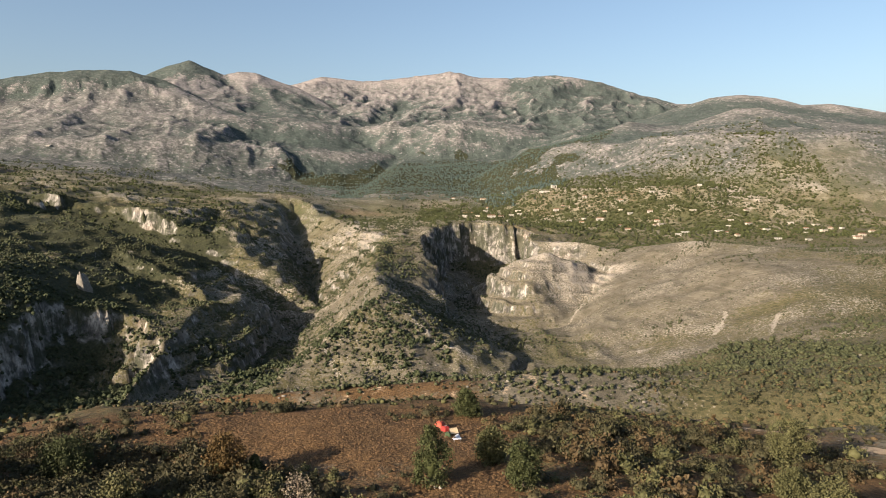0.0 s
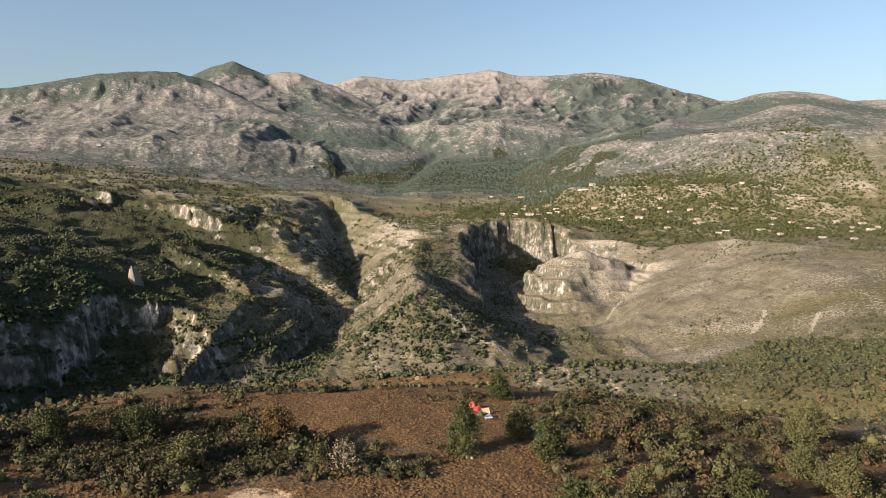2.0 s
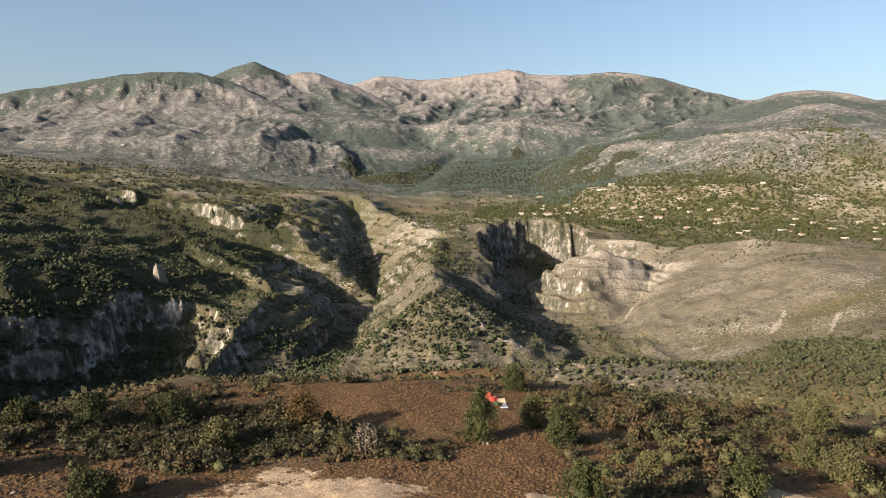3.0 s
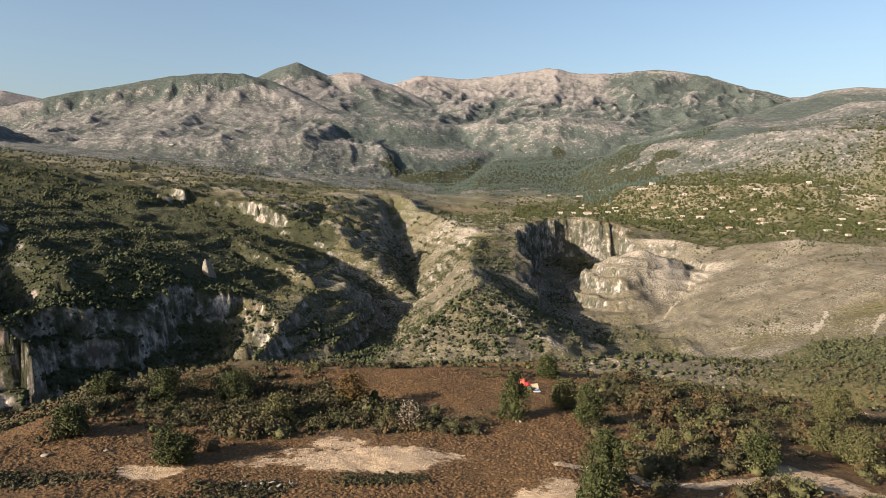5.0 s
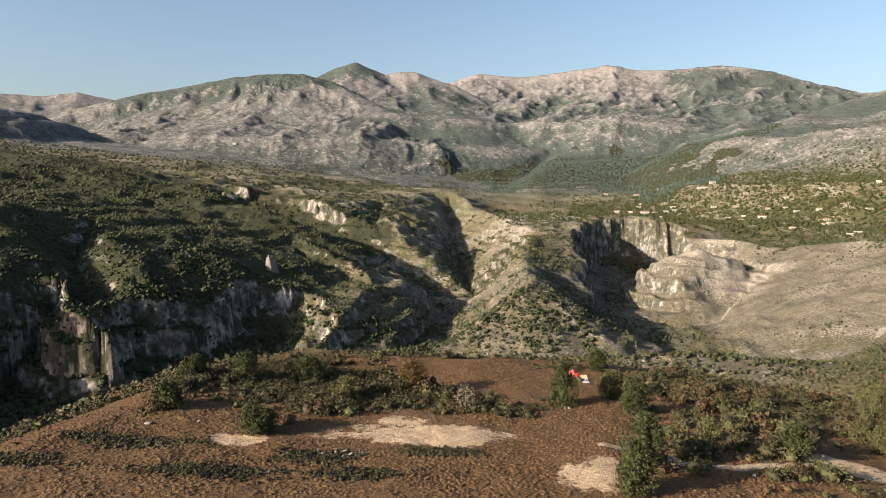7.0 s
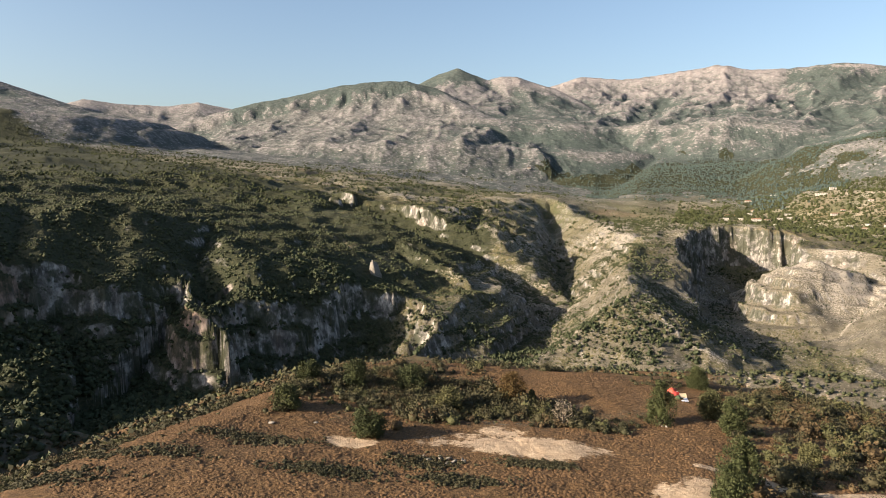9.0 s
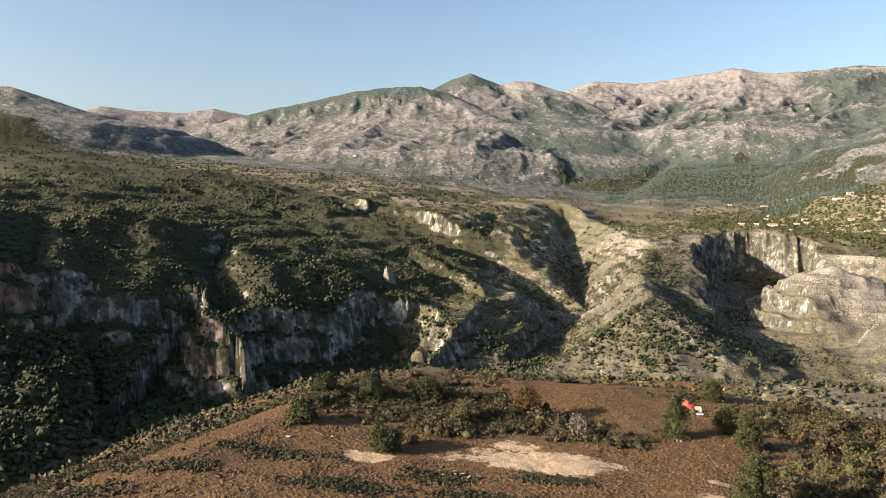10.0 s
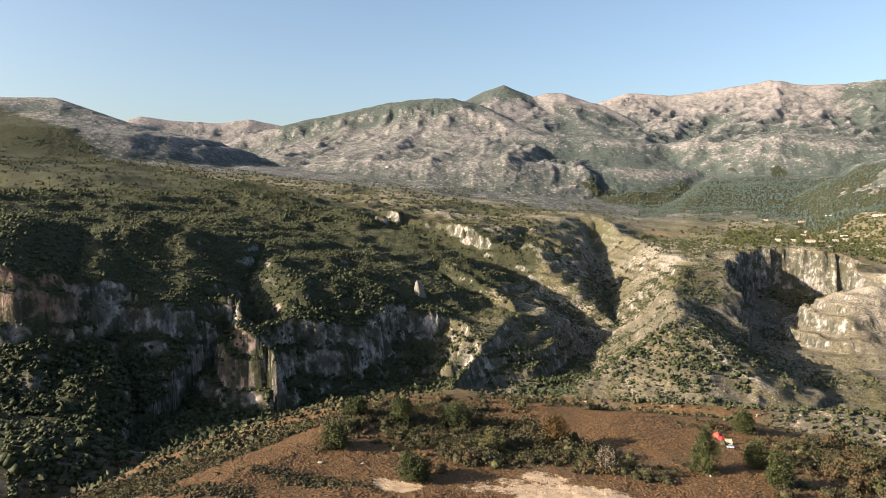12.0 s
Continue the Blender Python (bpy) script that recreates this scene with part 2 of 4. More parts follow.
def gorges(x, y, wx, wy, z):
    """The two gorges, their side ravines and cliffs, cut into the land z."""
    jag = 20 * fbm(x, y, 60, 5, 71, 0.62) + 8 * ridged(x, y, 26, 3, 75)
    bluff = sstep(-215, -262, x) * sstep(560, 400, y)
    z = only(bluff > 0, z, lambda at: z[at] + (west_wall(x[at], y[at], wx[at], wy[at], z[at]) - z[at]) * bluff[at])
    d, h, side = along(wx, wy, GORGE)
    dj = np.maximum(d + jag * sstep(20, 90, d), 0)
    inner = profile(dj, [0, 18, 90, 106, 122, 200, 300], [0, 6, 48, 80, 88, 130, 185])
    dv = np.maximum(d + 1.0 * jag * sstep(20, 90, d), 0)
    vee = profile(dv, [0, 10, 34, 64, 150, 260, 500], [0, 4, 34, 48, 80, 116, 190])
    right = 0.75 * d + 6 * fbm(x, y, 60, 4, 77) * sstep(10, 60, d)
    left = vee + (inner - vee) * sstep(480, 380, y)
    left = left + (1.3 * d + 20 * sstep(15, 60, d) - left) * bluff
    z = smin(z, h + np.where(side > 0, left, right), 5)
    # a rocky rib that comes down between the gorge and its side ravine
    for line in (RIB_NORTH, RIB_SOUTH):
        r, d = crest(wx, wy, line, 0.8, 60)
        z = only((r > z - 3) & (y > 480), z, lambda at: smax(z[at], r[at] + 0.3 * jag[at], 3))
    d, h, side = along(wx, wy, SIDE_GORGE)
    dj = np.maximum(d + 0.6 * jag * sstep(10, 60, d), 0)
    z = smin(z, h + profile(dj, [0, 15, 38, 48, 66, 200, 300], [0, 8, 30, 78, 87, 142, 195]), 4)
    d, h, side = along(wx, wy, FALLS)
    dj = np.maximum(d + jag * sstep(15, 60, d), 0)
    bowl = profile(dj, [0, 25, 68, 78, 82, 120, 400], [0, 6, 28, 82, 112, 124, 260])
    open_l = profile(d, [0, 8, 40, 72, 120, 200, 500], [0, 3, 34, 44, 72, 122, 260])
    open_r = 0.36 * d + 3 * fbm(x, y, 40, 3, 79) * sstep(10, 40, d)
    lower = np.where(side > 0, open_l, open_r)
    lower = np.where(y < 330, 0.6 * d, lower)
    steep = np.where(side > 0, sstep(560, 660, y), sstep(900, 985, y))
    z = smin(z, h + lower + (bowl - lower) * steep, 4)
    # a side ravine under a cliff west of the gorge, and a butte
    d, h, side = along(wx, wy, RAVINE_C)
    dj = np.maximum(d + 0.9 * jag * sstep(15, 60, d), 0)
    north = profile(dj, [0, 20, 52, 60, 90, 300], [0, 6, 20, 62, 70, 190])
    gentle = 0.55 * d
    north = gentle + (north - gentle) * sstep(-0.15, 0.1, fbm(x, y, 110, 2, 85))
    z = smin(z, h + np.where(side > 0, north, 0.42 * d), 4)
    bd = np.hypot(wx + 613, (wy - 902) * 1.2) + 0.4 * jag
    z = smax(z, 46 - np.interp(bd, [0, 12, 19, 28, 60], [0, 4, 20, 40, 150]), 2)
    # knoll of banded rock beside the falls
    kd = np.hypot(wx - 152, (wy - 838) / 1.2) + 0.45 * jag
    knoll = -35 - np.interp(kd, [0, 34, 39, 58, 63, 80, 85, 100, 105, 116, 124, 200], [0, 5, 12, 16, 27, 31, 48, 53, 72, 76, 96, 160])
    z = smax(z, knoll, 3)
    d, h, side = along(wx, wy, KNOLL_GULLY)
    z = smin(z, h + profile(d, [0, 6, 60, 400], [0, 2, 34, 190]), 4)
    # beds of limestone: the slopes step down in ledges
    beds = np.maximum(sstep(330, 420, y) * sstep(1200, 1000, y) * sstep(190, 120, x - 0.35 * (y - 600)), sstep(-140, -230, x) * sstep(640, 780, y) * sstep(1700, 1300, y))
    beds = beds * sstep(-0.35, 0.2, fbm(x, y, 90, 3, 87))
    beds = np.maximum(beds, 1.3 * sstep(125, 85, np.hypot(x - 150, y - 838)))
    u = z / 12 + 0.7 * fbm(x, y, 130, 3, 86)
    fr = u - np.floor(u)
    z = z + 12 * (sstep(0.62, 0.98, fr) - fr) * 0.62 * beds * (1 - 0.55 * sstep(-190, -150, x) * sstep(60, 20, x) * sstep(800, 650, y))
    # ledges and broken ground between the near hill and the plain
    z = z + 0.7 * fbm(x, y, 16, 3, 89) * sstep(300, 400, y) * sstep(1400, 1100, y)
    broken = sstep(200, 300, y) * sstep(1300, 1000, y) * (1 - 0.8 * sstep(150, 230, x) * sstep(1000, 900, y))
    return z + broken * (2.6 * ridged(x, y, 34, 3, 81) + 1.4 * fbm(x, y, 11, 3, 83))


# ---- materials ----
def material(name, rough=0.9):
    m = bpy.data.materials.new(name)
    m.use_nodes = True
    b = m.node_tree.nodes["Principled BSDF"]
    b.inputs["Roughness"].default_value = rough
    b.inputs["Specular IOR Level"].default_value = 0.2
    return m, m.node_tree, b


def node(tree, kind, **sockets):
    n = tree.nodes.new(kind)
    for k, v in sockets.items():
        n.inputs[k].default_value = v
    return n


def noise_node(tree, scale, detail=4, rough=0.6, coords=None):
    n = node(tree, "ShaderNodeTexNoise", Scale=scale, Detail=detail, Roughness=rough)
    if coords is not None:
        tree.links.new(coords, n.inputs["Vector"])
    return n.outputs["Fac"]


def ramp(tree, fac, stops):
    r = tree.nodes.new("ShaderNodeValToRGB")
    while len(r.color_ramp.elements) < len(stops):
        r.color_ramp.elements.new(0.5)
    for e, (p, c) in zip(r.color_ramp.elements, stops):
        e.position, e.color = p, (*c, 1) if len(c) == 3 else c
    tree.links.new(fac, r.inputs["Fac"])
    return r.outputs["Color"]


def mix(tree, fac, a, b):
    m = tree.nodes.new("ShaderNodeMix")
    m.data_type = "RGBA"
    for sock, v in ((m.inputs[0], fac), (m.inputs[6], a), (m.inputs[7], b)):
        if isinstance(v, (int, float)):
            sock.default_value = v
        elif isinstance(v, tuple):
            sock.default_value = (*v, 1)
        else:
            tree.links.new(v, sock)
    return m.outputs[2]


def calc(tree, op, a, b=0.0, clamp=False):
    m = tree.nodes.new("ShaderNodeMath")
    m.operation, m.use_clamp = op, clamp
    for sock, v in zip(m.inputs, (a, b)):
        if isinstance(v, (int, float)):
            sock.default_value = v
        else:
            tree.links.new(v, sock)
    return m.outputs[0]


def attr(tree, name):
    a = tree.nodes.new("ShaderNodeAttribute")
    a.attribute_name = name
    return a.outputs["Fac"]


def cells(tree, scale, coords, randomness=1.0):
    """Scattered cells: the distance from their middles, and a random value of each."""
    v = node(tree, "ShaderNodeTexVoronoi", Scale=scale, Randomness=randomness)
    tree.links.new(coords, v.inputs["Vector"])
    sep = tree.nodes.new("ShaderNodeSeparateColor")
    tree.links.new(v.outputs["Color"], sep.inputs[0])
    return v.outputs["Distance"], sep.outputs[0], sep.outputs[1]


def tufts(tree, scale, coords, share, least, most):
    """Round dots of uneven size on a share of the cells."""
    dist, a, b = cells(tree, scale, coords)
    size = calc(tree, "ADD", calc(tree, "MULTIPLY", b, most - least), least)
    inside = ramp(tree, calc(tree, "SUBTRACT", size, dist), [(0.0, (0, 0, 0)), (0.08, (1, 1, 1))])
    return calc(tree, "MULTIPLY", inside, calc(tree, "LESS_THAN", a, share))


def plain_material(name, c1, c2, scale=1.0, rough=0.9):
    m, t, b = material(name, rough)
    co = t.nodes.new("ShaderNodeTexCoord").outputs["Object"]
    n = noise_node(t, scale, 5, 0.6, co)
    t.links.new(ramp(t, n, [(0.3, c1), (0.7, c2)]), b.inputs["Base Color"])
    return m


def ground_material():
    m, t, b = material("ground_cover", 0.95)
    L = t.links
    geo = t.nodes.new("ShaderNodeNewGeometry")
    pos = geo.outputs["Position"]
    sep = t.nodes.new("ShaderNodeSeparateXYZ")
    L.new(geo.outputs["Normal"], sep.inputs[0])
    up = sep.outputs["Z"]
    coarse = noise_node(t, 0.012, 6, 0.6, pos)
    mid = noise_node(t, 0.06, 6, 0.65, pos)
    fine = noise_node(t, 0.5, 5, 0.7, pos)
    tiny = noise_node(t, 1.2, 5, 0.75, pos)
    speck = noise_node(t, 0.30, 4, 0.75, pos)
    far_speck = noise_node(t, 0.075, 5, 0.75, pos)
    # bands of limestone on steep faces
    stretch = t.nodes.new("ShaderNodeVectorMath")
    stretch.operation = "MULTIPLY"
    stretch.inputs[1].default_value = (1, 1, 0.38)
    L.new(pos, stretch.inputs[0])
    streaks = noise_node(t, 0.16, 7, 0.7, stretch.outputs[0])
    bands = t.nodes.new("ShaderNodeVectorMath")
    bands.operation = "MULTIPLY"
    bands.inputs[1].default_value = (0.12, 0.12, 1.6)
    L.new(pos, bands.inputs[0])
    strata = noise_node(t, 0.11, 5, 0.6, bands.outputs[0])
    rock = ramp(t, streaks, [(0.32, (0.028, 0.0264, 0.024)), (0.46, (0.096, 0.0904, 0.08)), (0.54, (0.28, 0.262, 0.235)), (0.62, (0.46, 0.425, 0.375)), (0.76, (0.42, 0.31, 0.215))])
    blocks, block_tone, block_b = cells(t, 0.13, stretch.outputs[0])
    rock = mix(t, calc(t, "MULTIPLY", ramp(t, calc(t, "ADD", blocks, calc(t, "MULTIPLY", calc(t, "SUBTRACT", fine, 0.5), 0.6)), [(0.45, (0, 0, 0)), (0.75, (1, 1, 1))]), 0.55), rock, (0.05, 0.048, 0.043))
    rock = mix(t, calc(t, "MULTIPLY", ramp(t, strata, [(0.42, (0, 0, 0)), (0.55, (1, 1, 1))]), 0.4), rock, (0.16, 0.148, 0.128))
    rock = mix(t, calc(t, "MULTIPLY", ramp(t, coarse, [(0.52, (0, 0, 0)), (0.62, (1, 1, 1))]), 0.3), rock, (0.33, 0.25, 0.18))
    rock = mix(t, calc(t, "MULTIPLY", attr(t, "rust"), ramp(t, streaks, [(0.40, (0.2, 0.2, 0.2)), (0.55, (1, 1, 1))])), rock, ramp(t, mid, [(0.35, (0.20, 0.085, 0.045)), (0.6, (0.36, 0.20, 0.115))]))
    ledge = calc(t, "MULTIPLY", ramp(t, mid, [(0.46, (0, 0, 0)), (0.53, (1, 1, 1))]), 0.75)
    rock = mix(t, ledge, rock, (0.032, 0.0368, 0.0176))
    grass = ramp(t, mid, [(0.3, (0.070, 0.062, 0.042)), (0.5, (0.116, 0.102, 0.075)), (0.72, (0.178, 0.158, 0.122))])
    lines = t.nodes.new("ShaderNodeVectorMath")
    lines.operation = "MULTIPLY"
    lines.inputs[1].default_value = (0.018, 0.018, 1.5)
    L.new(pos, lines.inputs[0])
    treads = noise_node(t, 1.0, 3, 0.6, lines.outputs[0])
    grass = mix(t, calc(t, "MULTIPLY", ramp(t, treads, [(0.42, (1, 1, 1)), (0.52, (0, 0, 0))]), 0.3), grass, (0.052, 0.046, 0.029))
    grass = mix(t, calc(t, "MULTIPLY", ramp(t, treads, [(0.60, (0, 0, 0)), (0.66, (1, 1, 1))]), 0.35), grass, (0.21, 0.188, 0.15))
    # low cushions of thorn and loose stones on the dry slopes
    grass = mix(t, calc(t, "MULTIPLY", tufts(t, 0.42, pos, 0.75, 0.20, 0.42), 0.8), grass, (0.032, 0.037, 0.020))
    grass = mix(t, calc(t, "MULTIPLY", tufts(t, 0.13, pos, 0.35, 0.12, 0.30), 0.9), grass, (0.026, 0.029, 0.014))
    grass = mix(t, calc(t, "MULTIPLY", tufts(t, 0.50, pos, 0.30, 0.16, 0.32), 0.7), grass, (0.28, 0.258, 0.222))
    scrub = ramp(t, fine, [(0.3, (0.042, 0.041, 0.018)), (0.52, (0.088, 0.078, 0.037)), (0.75, (0.145, 0.122, 0.070))])
    scrub = mix(t, calc(t, "MULTIPLY", tufts(t, 0.26, pos, 0.75, 0.22, 0.50), 0.9), scrub, ramp(t, speck, [(0.4, (0.024, 0.028, 0.011)), (0.6, (0.050, 0.050, 0.020))]))
    cover = calc(t, "ADD", attr(t, "scrub"), calc(t, "MULTIPLY", calc(t, "SUBTRACT", speck, 0.5), 2.4))
    cover = calc(t, "ADD", cover, calc(t, "MULTIPLY", calc(t, "SUBTRACT", mid, 0.5), 1.2))
    base = mix(t, ramp(t, cover, [(0.42, (0, 0, 0)), (0.56, (1, 1, 1))]), grass, scrub)
    # fields and fallow of the plain
    flat = t.nodes.new("ShaderNodeVectorMath")
    flat.operation = "MULTIPLY"
    flat.inputs[1].default_value = (0.6, 1.0, 0)
    L.new(pos, flat.inputs[0])
    edge, crop, tone = cells(t, 0.019, flat.outputs[0], 0.9)
    field = ramp(t, crop, [(0.0, (0.055, 0.060, 0.028)), (0.3, (0.10, 0.098, 0.052)), (0.5, (0.17, 0.148, 0.10)), (0.8, (0.26, 0.23, 0.172)), (1.0, (0.15, 0.11, 0.07))])
    field = mix(t, calc(t, "MULTIPLY", ramp(t, fine, [(0.4, (0, 0, 0)), (0.62, (1, 1, 1))]), 0.5), field, (0.04, 0.045, 0.02))
    base = mix(t, calc(t, "MULTIPLY", attr(t, "fields"), ramp(t, mid, [(0.42, (0.15, 0.15, 0.15)), (0.56, (0.9, 0.9, 0.9))])), base, field)
    # stones showing through
    stones = calc(t, "ADD", attr(t, "stony"), calc(t, "MULTIPLY", calc(t, "SUBTRACT", fine, 0.5), 1.8))
    stones = calc(t, "ADD", stones, calc(t, "MULTIPLY", attr(t, "bulge"), 0.07))
    base = mix(t, ramp(t, stones, [(0.62, (0, 0, 0)), (0.72, (1, 1, 1))]), base, (0.26, 0.232, 0.192))
    dots = calc(t, "MULTIPLY", ramp(t, speck, [(0.56, (0, 0, 0)), (0.62, (1, 1, 1))]), calc(t, "MULTIPLY", attr(t, "scrub"), 1.3, True))
    base = mix(t, dots, base, (0.032, 0.036, 0.016))
    heath = ramp(t, tiny, [(0.32, (0.026, 0.016, 0.007)), (0.46, (0.078, 0.045, 0.019)), (0.58, (0.128, 0.077, 0.034)), (0.72, (0.205, 0.138, 0.068))])
    heath_at = calc(t, "ADD", attr(t, "heath"), calc(t, "MULTIPLY", calc(t, "SUBTRACT", fine, 0.5), 0.8))
    base = mix(t, ramp(t, heath_at, [(0.4, (0, 0, 0)), (0.6, (1, 1, 1))]), base, heath)
    sand = ramp(t, fine, [(0.3, (0.25, 0.178, 0.112)), (0.6, (0.40, 0.305, 0.205))])
    sand_at = calc(t, "ADD", attr(t, "sand"), calc(t, "MULTIPLY", calc(t, "SUBTRACT", fine, 0.5), 1.3))
    base = mix(t, ramp(t, sand_at, [(0.40, (0, 0, 0)), (0.62, (1, 1, 1))]), base, sand)
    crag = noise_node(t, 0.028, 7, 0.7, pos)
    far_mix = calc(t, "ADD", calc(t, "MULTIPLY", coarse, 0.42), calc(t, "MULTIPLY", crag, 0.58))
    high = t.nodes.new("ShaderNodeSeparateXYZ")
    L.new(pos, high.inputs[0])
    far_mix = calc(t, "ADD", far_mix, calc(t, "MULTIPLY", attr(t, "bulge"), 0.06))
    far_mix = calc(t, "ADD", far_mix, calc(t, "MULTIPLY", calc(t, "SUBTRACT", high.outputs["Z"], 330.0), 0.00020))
    # far rock and shrubs: the blue of haze is put into the colours
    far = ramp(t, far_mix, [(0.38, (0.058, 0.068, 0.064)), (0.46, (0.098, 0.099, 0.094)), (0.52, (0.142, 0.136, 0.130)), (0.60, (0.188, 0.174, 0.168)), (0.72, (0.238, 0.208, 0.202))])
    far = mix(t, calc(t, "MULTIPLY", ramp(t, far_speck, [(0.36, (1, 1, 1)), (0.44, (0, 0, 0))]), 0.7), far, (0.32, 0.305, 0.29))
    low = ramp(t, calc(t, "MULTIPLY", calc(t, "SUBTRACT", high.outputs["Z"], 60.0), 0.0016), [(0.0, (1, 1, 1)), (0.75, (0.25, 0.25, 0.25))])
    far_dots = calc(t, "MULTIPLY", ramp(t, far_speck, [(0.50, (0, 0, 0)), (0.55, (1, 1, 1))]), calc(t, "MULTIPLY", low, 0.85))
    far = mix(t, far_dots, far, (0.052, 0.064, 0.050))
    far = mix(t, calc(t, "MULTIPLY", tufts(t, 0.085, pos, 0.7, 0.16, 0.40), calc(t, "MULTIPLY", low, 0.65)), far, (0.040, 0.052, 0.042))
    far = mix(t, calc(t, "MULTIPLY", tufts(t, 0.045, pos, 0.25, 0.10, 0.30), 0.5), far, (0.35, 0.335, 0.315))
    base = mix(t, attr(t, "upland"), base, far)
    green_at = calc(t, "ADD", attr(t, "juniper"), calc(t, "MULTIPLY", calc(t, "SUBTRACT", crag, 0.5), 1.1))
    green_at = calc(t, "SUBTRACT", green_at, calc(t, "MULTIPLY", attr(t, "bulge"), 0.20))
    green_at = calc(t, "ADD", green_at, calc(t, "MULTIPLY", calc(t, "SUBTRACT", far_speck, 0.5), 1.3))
    # mountain thickets: greens cooled, haze painted into the colour
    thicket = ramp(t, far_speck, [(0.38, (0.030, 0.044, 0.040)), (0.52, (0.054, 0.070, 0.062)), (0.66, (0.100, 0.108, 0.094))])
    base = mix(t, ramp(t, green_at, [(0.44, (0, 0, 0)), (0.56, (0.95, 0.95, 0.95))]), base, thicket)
    wood_at = calc(t, "ADD", attr(t, "wood"), calc(t, "MULTIPLY", calc(t, "SUBTRACT", mid, 0.5), 0.8))
    base = mix(t, ramp(t, wood_at, [(0.42, (0, 0, 0)), (0.55, (1, 1, 1))]), base, ramp(t, fine, [(0.35, (0.016, 0.020, 0.010)), (0.52, (0.034, 0.037, 0.018)), (0.68, (0.066, 0.060, 0.032))]))
    steep = calc(t, "ADD", up, calc(t, "MULTIPLY", calc(t, "SUBTRACT", mid, 0.5), 0.5))
    steep = calc(t, "ADD", steep, calc(t, "MULTIPLY", attr(t, "upland"), 0.22))
    base = mix(t, ramp(t, steep, [(0.58, (1, 1, 1)), (0.72, (0, 0, 0))]), base, rock)
    L.new(base, b.inputs["Base Color"])
    grain = node(t, "ShaderNodeBump", Strength=0.85, Distance=0.5)
    L.new(tiny, grain.inputs["Height"])
    bump = node(t, "ShaderNodeBump", Strength=0.6, Distance=0.6)
    L.new(grain.outputs[0], bump.inputs["Normal"])
    L.new(fine, bump.inputs["Height"])
    crags = node(t, "ShaderNodeBump", Strength=0.9)
    L.new(calc(t, "MULTIPLY", attr(t, "upland"), 14.0), crags.inputs["Distance"])
    L.new(crag, crags.inputs["Height"])
    L.new(bump.outputs[0], crags.inputs["Normal"])
    steep_at = ramp(t, up, [(0.55, (1, 1, 1)), (0.75, (0, 0, 0))])
    ribs = node(t, "ShaderNodeBump", Strength=1.0)
    L.new(calc(t, "MULTIPLY", steep_at, 3.5), ribs.inputs["Distance"])
    L.new(streaks, ribs.inputs["Height"])
    L.new(crags.outputs[0], ribs.inputs["Normal"])
    L.new(ribs.outputs[0], b.inputs["Normal"])
    return m


GROUND = ground_material()


# ---- the ground: one sheet, finest where the flight looks ----
def blob(x, y, cx, cy, rx, ry, turn=0.0):
    """1 inside an ellipse, falling to 0 at its rim."""
    c, s = math.cos(turn), math.sin(turn)
    u, v = ((x - cx) * c + (y - cy) * s) / rx, ((y - cy) * c - (x - cx) * s) / ry
    return np.clip(1.5 - np.hypot(u, v), 0, 1)


EAST_RIM = [(38, 78, 0), (54, 58, 0), (69, 40, 0), (82, 22, 0), (112, -6, 0)]
TRACK = [(5, -73, 0), (15, -72, 0), (19, -78, 0), (28, -77, 0), (37, -72, 0), (48, -63, 0), (57, -66, 0), (75, -72, 0)]


SCARS = [([(285, 519, 0), (269, 494, 0), (256, 475, 0)], 2.5), ([(194, 750, 0), (170, 705, 0), (150, 667, 0)], 3), ([(-45, 491, 0), (-18, 457, 0), (7, 441, 0), (31, 439, 0)], 3), ([(309, 465, 0), (281, 419, 0)], 2), ([(-96, 421, 0), (-81, 394, 0)], 4), ([(191, 494, 0), (201, 492, 0)], 4), ([(-1000, 1856, 0), (-984, 1997, 0), (-881, 2038, 0)], 9), ([(-791, 2081, 0), (-653, 2163, 0), (-515, 2301, 0)], 5), ([(102, 1285, 0), (134, 1373, 0), (200, 1404, 0)], 6), ([(-254, 689, 0), (-271, 786, 0)], 3), ([(-724, 656, 0), (-720, 705, 0)], 5), ([(-493, 480, 0), (-479, 519, 0)], 5)]


def camp_clearing(x, y):
    n = 0.25 * fbm(x, y, 9, 3, 121)
    open_ground = np.maximum(blob(x, y, -21, -17, 23, 14), blob(x, y, 2, -52, 7, 34))
    open_ground = np.maximum(open_ground, blob(x, y, -45, -108, 90, 26))
    open_ground = np.maximum(open_ground, blob(x, y, -22, -82, 26, 20))
    return np.clip(open_ground + n, 0, 1)


def sand_mask(x, y):
    n = 0.5 * fbm(x, y, 7, 4, 131)
    sand = np.maximum(blob(x, y, -30, -76, 17, 6.5, 0.12), blob(x, y, -62, -88, 6, 3.5))
    sand = np.maximum(sand, np.maximum(0.8 * blob(x, y, 3, -89, 7, 8), blob(x, y, 50, -64, 9, 5)))
    sand = np.maximum(sand, 0.8 * blob(x, y, -36, -66, 5, 4))
    d, h, side = along(x, y, EAST_RIM)
    sand = np.maximum(sand, 0.46 * np.clip(1.4 - d / 5, 0, 1))
    sand = np.maximum(sand, 0.27 * blob(x, y, 12, 150, 85, 28))
    d, h, side = along(x, y, TRACK)
    return np.maximum(sand + n * sstep(0, 0.3, sand), np.clip(1.3 - d / 1.6, 0, 1))


